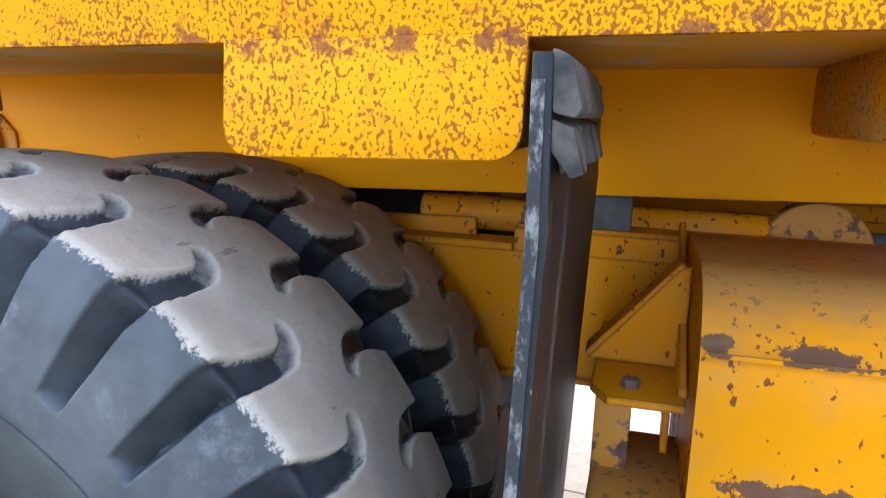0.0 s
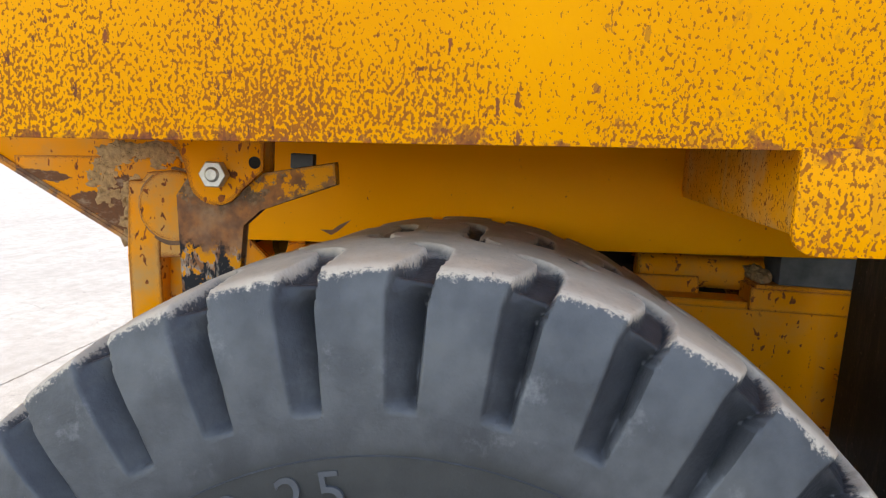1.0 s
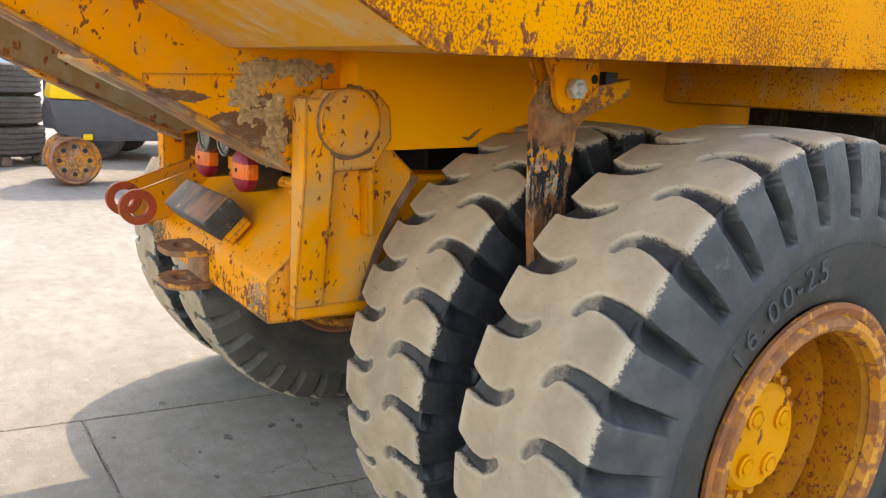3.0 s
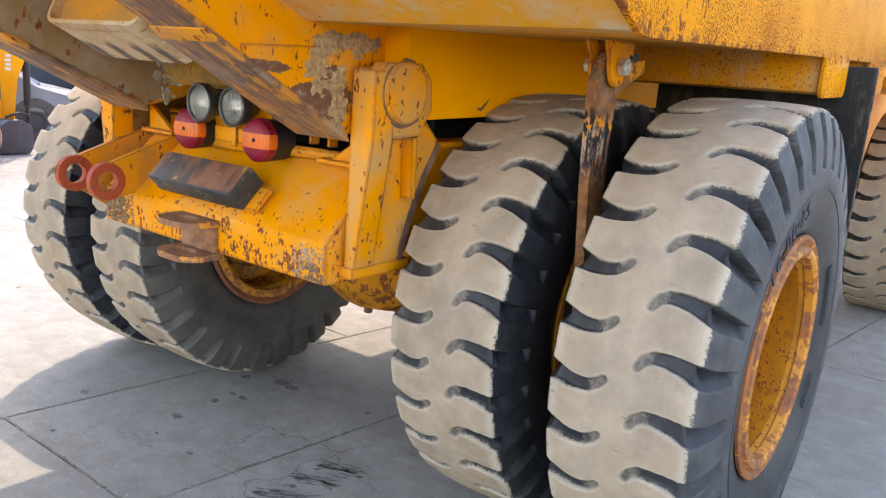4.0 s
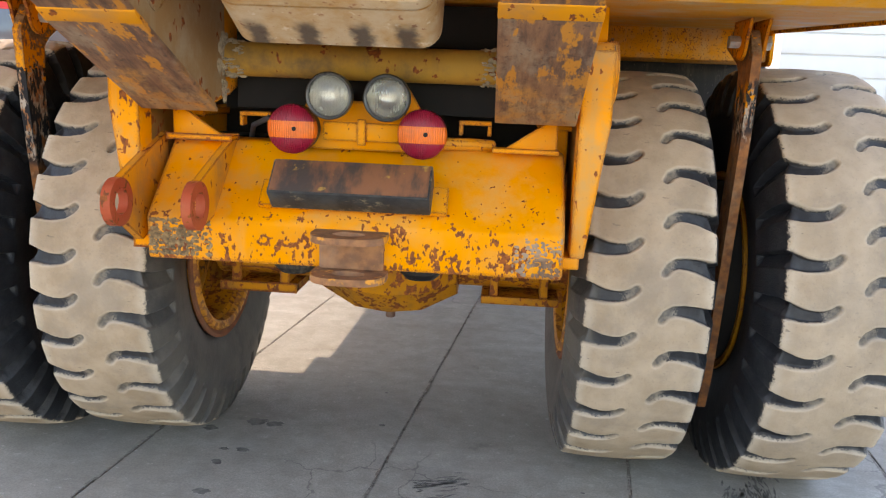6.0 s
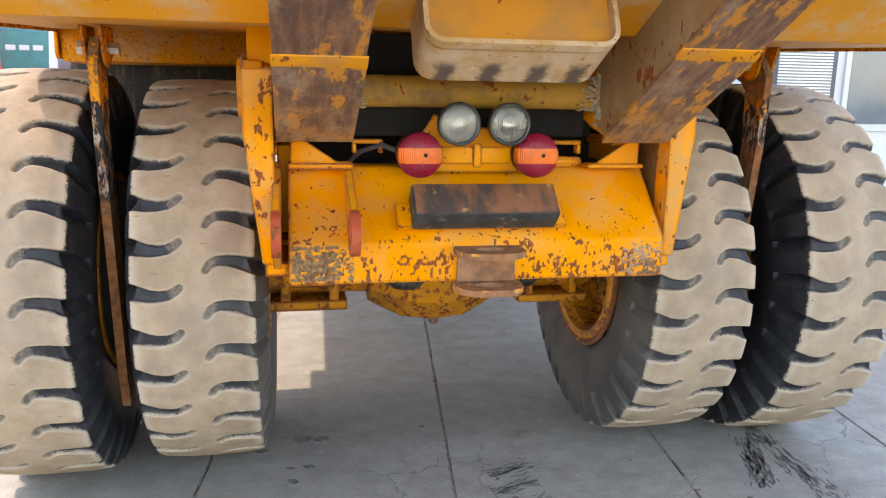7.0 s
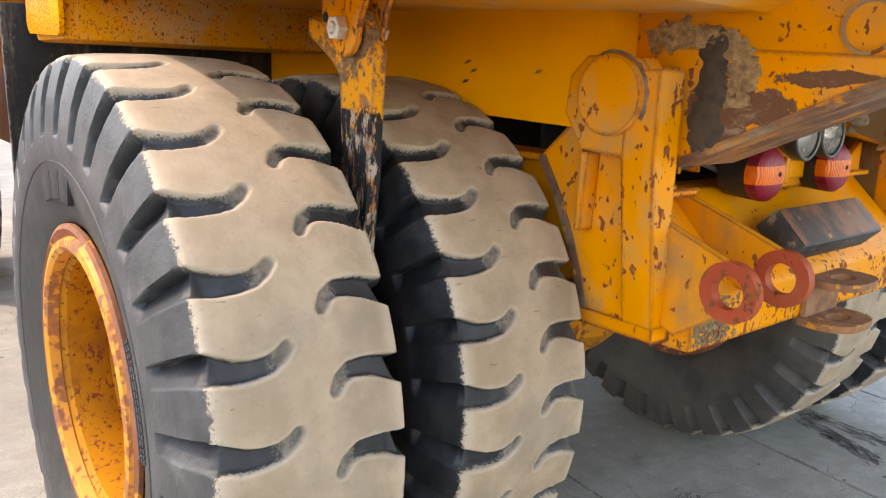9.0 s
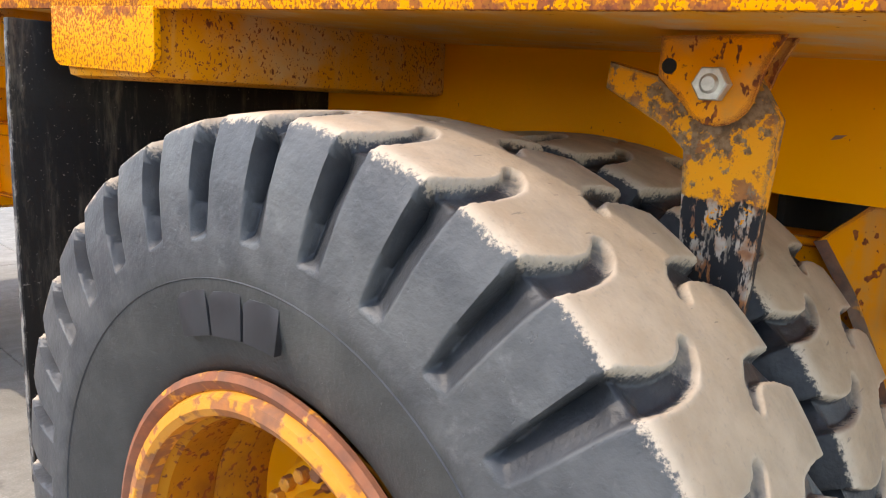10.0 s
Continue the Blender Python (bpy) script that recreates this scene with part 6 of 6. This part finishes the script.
def trench_roller(at, rz):
    t = thing("trench_roller", "yellow and dark grey trench roller with rusty drums", "roller")
    bm = bmesh.new()
    prism(bm, "x", [(-1.05, 1.03), (1.06, 1.03), (1.04, 1.22), (0.80, 1.48), (0.45, 1.60), (-0.35, 1.64), (-0.95, 1.45)], -0.40, 0.40, 0.06)
    part("hood", bm, M_BRIGHTYELLOW, t, "glossy yellow hood")
    bm = bmesh.new()
    prism(bm, "x", [(-0.95, 0.62), (-0.6, 0.55), (0.6, 0.55), (0.95, 0.62), (1.07, 0.74), (1.07, 1.03), (-1.05, 1.03)], -0.41, 0.41, 0.03)
    part("chassis", bm, M_GREY, t)
    bm = bmesh.new()
    rod(bm, (0.412, 0.86, 0.92), "x", 0.055, 0.006, 24)
    part("sticker", bm, M_WHITE, t, "round white sticker")
    for y in (-0.78, 0.76):
        bm = bmesh.new()
        prof = [(0.27, -0.46)] + [(0.30 if k % 2 else 0.275, -0.44 + 0.04 * k) for k in range(23)] + [(0.27, 0.46), (0.25, 0.44), (0.24, 0.36), (0, 0.35), (0, -0.35), (0.24, -0.36), (0.25, -0.44)]
        lathe(bm, prof, 40, pose(0, y, 0.30))
        d = part("drum", bm, M_RUST, t, "rusty ribbed steel drum")
        # black discs take the place of shaded openings in the drum end
        for k in range(8):
            a = 2 * math.pi * k / 8
            bm = bmesh.new()
            rod(bm, (0.355, y + 0.17 * math.cos(a), 0.30 + 0.17 * math.sin(a)), "x", 0.03, 0.012, 12)
            part("hole", bm, M_BLACK, d)
        bm = bmesh.new()
        box(bm, -0.44, 0.46, y + 0.10, y + 0.20, 0.56, 0.63, 0.01)
        part("scraper", bm, M_BRIGHTYELLOW, t, "yellow scraper bar")
    t.matrix_world = pose(*at, 0, 0, rz)


trench_roller((-8.3, 0.98, 0), -4)


def digger_arm(at):
    t = thing("backhoe", "orange-yellow backhoe arm resting on its dark bucket", "excavator", at)
    paint = painted("orange_yellow_paint", (0.82, 0.34, 0.01), 0.15, 30.0, 0.1)
    bm = bmesh.new()
    prism(bm, "x", [(-0.10, 0.40), (0.06, 0.38), (0.10, 0.95), (0.26, 1.30), (0.20, 1.62), (0.02, 1.72), (-0.12, 1.55), (-0.10, 1.0)], -0.09, 0.09, 0.015)
    arm = part("arm", bm, paint, t)
    for k in range(4):
        bm = bmesh.new()
        box(bm, 0.0905, 0.093, -0.04 + 0.01 * (k % 2), 0.035, 1.06 + 0.055 * k, 1.095 + 0.055 * k, 0)
        part("lettering_bar", bm, M_WHITE, arm)
    bm = bmesh.new()
    prism(bm, "x", [(-0.02, 1.45), (0.14, 1.50), (0.05, 1.86), (-0.9, 2.05), (-1.7, 1.75), (-1.7, 1.52), (-0.9, 1.75)], -0.10, 0.10, 0.02)
    part("boom", bm, paint, t)
    bm = bmesh.new()
    prism(bm, "x", [(-0.32, 0.0), (0.16, 0.0), (0.22, 0.10), (0.20, 0.36), (0.06, 0.44), (-0.10, 0.44), (-0.30, 0.30)], -0.28, 0.28, 0.02)
    part("bucket", bm, M_GREY, t, "dark worn steel bucket")
    bm = bmesh.new()
    rod(bm, (0.0, 0.27, 0.98), "z", 0.045, 0.75, 16)
    rod(bm, (0.0, 0.27, 0.50), "z", 0.022, 0.30, 16)
    part("ram", bm, M_BLACK, t)
    bm = bmesh.new()
    bent_tube(bm, [(0.1, -0.06, 0.46), (0.12, 0.10, 0.52), (0.10, 0.22, 0.50), (0.06, 0.27, 0.42)], 0.016)
    part("hose", bm, M_BLACK, t)
    bm = bmesh.new()
    box(bm, -5.0, -3.5, -1.6, 1.3, 0.45, 1.05, 0.08)
    part("chassis", bm, M_BLACK, t)
    bm = bmesh.new()
    box(bm, -4.8, -3.7, -1.3, 0.5, 1.05, 1.75, 0.08)
    part("engine_cover", bm, M_GREY, t)
    for y in (-1.2, 0.9):
        yard_wheel(t, -3.5, y, 0.42, 0.32, M_GREY, M_OLDTYRE, "x")


digger_arm((-8.8, 2.5, 0))

box_bin = thing("container", "dark blue-grey ribbed steel container", "container", (-13.6, 7.4, 0))
bm = bmesh.new()
prism(bm, "y", [(-1.2, 0.35), (1.1, 0.35), (1.25, 2.3), (-1.2, 2.3)], -2.2, 2.2, 0.03)
part("body", bm, M_STEELBLUE, box_bin)
for k in range(8):
    bm = bmesh.new()
    prism(bm, "y", [(1.09, 0.35), (1.15, 0.35), (1.30, 2.28), (1.24, 2.28)], -2.0 + 0.55 * k, -1.9 + 0.55 * k, 0.005)
    part("rib", bm, M_STEELBLUE, box_bin)
for y in (-1.6, 1.6):
    bm = bmesh.new()
    box(bm, -1.1, 1.1, y - 0.15, y + 0.15, 0.0, 0.35, 0.01)
    part("skid", bm, M_BLACK, box_bin)


def road_vehicle(name, at, rz, size, mat, label, category, lamps=True):
    """A simple closed vehicle seen in a gap: body, cabin, panes, wheels, lamps at its rear (-y)."""
    w, l, h = size
    t = thing(name, label, category, at)
    bm = bmesh.new()
    prism(bm, "x", [(-l / 2, 0.45), (l / 2, 0.45), (l / 2, h * 0.5), (l * 0.3, h * 0.56), (l * 0.12, h), (-l * 0.46, h), (-l / 2, h * 0.6)], -w / 2, w / 2, 0.06)
    part("body", bm, mat, t)
    bm = bmesh.new()
    box(bm, -w * 0.42, w * 0.42, -l / 2 - 0.01, -l / 2 + 0.10, h * 0.62, h * 0.92, 0.02, None)
    part("rear_window", bm, M_PANE, t)
    if lamps:
        for x in (-w * 0.44, w * 0.44):
            bm = bmesh.new()
            box(bm, x - 0.08, x + 0.08, -l / 2 - 0.03, -l / 2 + 0.05, h * 0.42, h * 0.58, 0.02)
            part("tail_lamp", bm, M_RED, t)
    for y in (-l * 0.3, l * 0.3):
        for x in (-w / 2 + 0.1, w / 2 - 0.1):
            yard_wheel(t, x, y, 0.34, 0.22, M_GREY, M_OLDTYRE, "x")
    t.matrix_world = pose(*at, 0, 0, rz)


road_vehicle("car", (-10.9, 2.5, 0), -27, (1.7, 4.2, 1.35), M_GREYCAR, "dull grey saloon car parked in the yard", "car")
road_vehicle("van", (-3.05, 11.8, 0), 0, (1.9, 4.6, 2.15), M_WHITE, "silver-white van parked with its rear lamps showing", "van")
road_vehicle("pickup", (-4.75, 5.6, 0), 30, (1.9, 4.4, 1.95), M_SCARLET, "red pickup parked in the yard", "car")

lorry = thing("lorry", "lorry with a teal canvas cover", "lorry", (-6.6, 18.5, 0))
bm = bmesh.new()
box(bm, -0.9, 2.2, -1.0, 6.0, 1.0, 3.6, 0.08)
part("cover", bm, M_TEAL, lorry)
bm = bmesh.new()
box(bm, -0.9, 2.2, -1.0, 6.0, 0.7, 1.0, 0.04)
part("bed", bm, M_BLACK, lorry)
for k in range(3):
    bm = bmesh.new()
    box(bm, -0.5 + 0.30 * k, -0.28 + 0.30 * k, -1.02, -1.0, 2.08, 2.20, 0.004)
    part("lettering_bar", bm, M_WHITE, lorry)
for x in (-0.6, 1.9):
    for y in (0.2, 4.5):
        yard_wheel(lorry, x, y, 0.5, 0.3, M_GREY, M_OLDTYRE, "x")
road_vehicle("tractor", (-8.6, 16.0, 0), 0, (1.8, 3.4, 2.9), M_SCARLET, "orange-red farm tractor parked in the yard", "tractor", False)

# ---- buildings ----
hall = thing("hall", "workshop hall with white siding, grey-blue door and blinds", "building", (0, 0, 0))
HY = 7.0
bm = bmesh.new()
box(bm, 3.6, 16.0, HY, HY + 5, 0.0, 4.2, 0.0)
part("wall", bm, M_WHITE, hall, smooth=False)
for k in range(16):
    bm = bmesh.new()
    box(bm, 3.6, 4.85, HY - 0.02, HY, 0.1 + 0.25 * k, 0.325 + 0.25 * k, 0.004)
    part("siding_board", bm, M_WHITE, hall)
bm = bmesh.new()
box(bm, 4.9, 5.86, HY - 0.03, HY, 0.0, 3.2, 0.004)
part("door", bm, M_PANEL, hall)
bm = bmesh.new()
box(bm, 8.4, 10.6, HY - 0.03, HY, 0.0, 3.4, 0.004)
part("door", bm, M_PANEL, hall)
for x0, x1, mat in ((5.98, 6.86, M_WHITE), (7.12, 8.3, M_PANE)):
    bm = bmesh.new()
    box(bm, x0 - 0.06, x1 + 0.06, HY - 0.05, HY, 0.9, 2.95, 0.01)
    w = part("window", bm, M_WHITE if mat is M_PANE else M_GREY, hall)
    bm = bmesh.new()
    box(bm, x0 + 0.02, x1 - 0.02, HY - 0.056, HY - 0.05, 1.0, 2.85, 0)
    part("pane", bm, M_PANE, w)
    if mat is M_WHITE:
        for k in range(44):
            bm = bmesh.new()
            box(bm, x0 + 0.03, x1 - 0.03, HY - 0.075, HY - 0.060, 1.02 + 0.041 * k, 1.043 + 0.041 * k, 0)
            part("blind_slat", bm, M_WHITE, w)


def house(name, x0, x1, y, eave, ridge, label, wins):
    h = thing(name, label, "house", (0, 0, 0))
    mid = (x0 + x1) / 2
    bm = bmesh.new()
    prism(bm, "y", [(x0, 0), (x1, 0), (x1, eave), (mid, ridge), (x0, eave)], y, y + 9, 0)
    part("wall", bm, M_PALE, h, smooth=False)
    for a, b in ((x0 - 0.5, mid), (x1 + 0.5, mid)):
        s_ = (ridge - eave) / (mid - x0) * 0.5
        bm = bmesh.new()
        prism(bm, "y", [(a, eave - s_ + 0.02), (b, ridge + 0.02), (b, ridge + 0.25), (a, eave - s_ + 0.25)], y - 0.5, y + 9.5, 0.02)
        part("roof", bm, M_TILES, h)
    for x, z in wins:
        bm = bmesh.new()
        box(bm, x - 0.5, x + 0.5, y - 0.06, y, z - 0.52, z + 0.52, 0.02)
        f = part("window", bm, M_WHITE, h)
        bm = bmesh.new()
        box(bm, x - 0.42, x + 0.42, y - 0.075, y - 0.06, z - 0.44, z + 0.44, 0)
        part("pane", bm, M_PANE, f)
    return h


inn = house("house", 2.05, 12.05, 47.0, 4.15, 8.1, "pale yellow house with red gable roof and green sign", [(5.9, 5.3), (7.42, 5.3), (8.83, 5.3), (5.9, 2.2)])
for k, w in enumerate((0.5, 0.3, 0.45, 0.3, 0.4, 0.35)):
    bm = bmesh.new()
    box(bm, 5.6 + 0.48 * k, 5.6 + 0.48 * k + w * 0.8, 46.93, 46.99, 4.0, 4.35, 0.02)
    part("sign_bar", bm, M_LEAF, inn)
house("house", -7.5, 1.3, 40.0, 4.4, 6.2, "white house with terracotta roof", [(-1.5, 3.2)])
gate = thing("metal_gate", "dark green metal yard gate with upright bars", "gate", (0, 0, 0))
for x in (4.78, 6.32, 7.86):
    bm = bmesh.new()
    box(bm, x, x + 0.14, 23.95, 24.09, 0, 2.86, 0.01)
    part("post", bm, M_GATE, gate)
for x0 in (4.97, 6.51):
    bm = bmesh.new()
    for p, q, z0, z1 in ((x0, x0 + 1.30, 2.69, 2.77), (x0, x0 + 1.30, 0.15, 0.23), (x0, x0 + 0.07, 0.23, 2.69), (x0 + 0.60, x0 + 0.66, 0.23, 2.69), (x0 + 1.23, x0 + 1.30, 0.23, 2.69), (x0 + 0.07, x0 + 1.23, 2.05, 2.10)):
        box(bm, p, q, 24.0, 24.05, z0, z1, 0)
    leaf = part("gate_leaf", bm, M_GATE, gate, smooth=False)
    for k in range(14):
        bm = bmesh.new()
        box(bm, x0 + 0.085 + 0.086 * k, x0 + 0.105 + 0.086 * k, 24.01, 24.03, 0.23, 2.05, 0)
        part("bar", bm, M_GATE, leaf, smooth=False)
garage = thing("garage", "low white garage with two arched lights over its doors", "garage", (0, 0, 0))
bm = bmesh.new()
box(bm, 5.6, 10.5, 34.0, 37.0, 0, 3.35, 0.03)
part("wall", bm, M_WHITE, garage, smooth=False)
for x in (6.85, 8.15):
    bm = bmesh.new()
    prism(bm, "y", [(x - 0.42, 2.45)] + [(x + 0.42 * math.cos(radians(180 - 18 * k)), 2.45 + 0.30 * math.sin(radians(18 * k))) for k in range(1, 10)] + [(x + 0.42, 2.45)], 33.97, 33.995, 0)
    part("arched_light", bm, M_PANE, garage, smooth=False)

# trees and hills in the distance
def tree(x, y, h, seed):
    rnd = random.Random(seed)
    t = thing("tree", "distant green leafy tree", "tree", (x, y, 0))
    bm = bmesh.new()
    lathe(bm, [(0.16, 0), (0.12, h * 0.3), (0.05, h * 0.75), (0, h * 0.8)], 10, pose(0, 0, 0, 0, -90, 0))
    part("trunk", bm, M_WOOD, t)
    verts, faces = [], []
    for _ in range(900):
        a, b = rnd.uniform(0, 2 * math.pi), rnd.uniform(-1, 1)
        q = rnd.random() ** 0.4
        c = Vector((math.cos(a) * math.sqrt(1 - b * b) * h * 0.3 * q, math.sin(a) * math.sqrt(1 - b * b) * h * 0.3 * q, h * 0.62 + b * h * 0.36 * q))
        m = Euler((rnd.uniform(0, 6), rnd.uniform(0, 6), rnd.uniform(0, 6))).to_matrix()
        k = len(verts)
        sz = h * 0.035
        verts += [c + m @ Vector(v) * sz for v in ((-1, -0.5, 0), (1, -0.5, 0), (0.6, 0.7, 0.2), (-0.6, 0.7, -0.2))]
        faces.append((k, k + 1, k + 2, k + 3))
    me = bpy.data.meshes.new("crown")
    me.from_pydata(verts, [], faces)
    me.materials.append(M_LEAF)
    new("crown", me).parent = t


for k, (x, y, h) in enumerate(((2.6, 52.0, 6.0), (16.0, 50.0, 8.0), (-14.0, 38.0, 8.0), (-20.0, 30.0, 9.0), (-26.0, 10.0, 9.0), (-28.0, -6.0, 8.0))):
    tree(x, y, h, k)
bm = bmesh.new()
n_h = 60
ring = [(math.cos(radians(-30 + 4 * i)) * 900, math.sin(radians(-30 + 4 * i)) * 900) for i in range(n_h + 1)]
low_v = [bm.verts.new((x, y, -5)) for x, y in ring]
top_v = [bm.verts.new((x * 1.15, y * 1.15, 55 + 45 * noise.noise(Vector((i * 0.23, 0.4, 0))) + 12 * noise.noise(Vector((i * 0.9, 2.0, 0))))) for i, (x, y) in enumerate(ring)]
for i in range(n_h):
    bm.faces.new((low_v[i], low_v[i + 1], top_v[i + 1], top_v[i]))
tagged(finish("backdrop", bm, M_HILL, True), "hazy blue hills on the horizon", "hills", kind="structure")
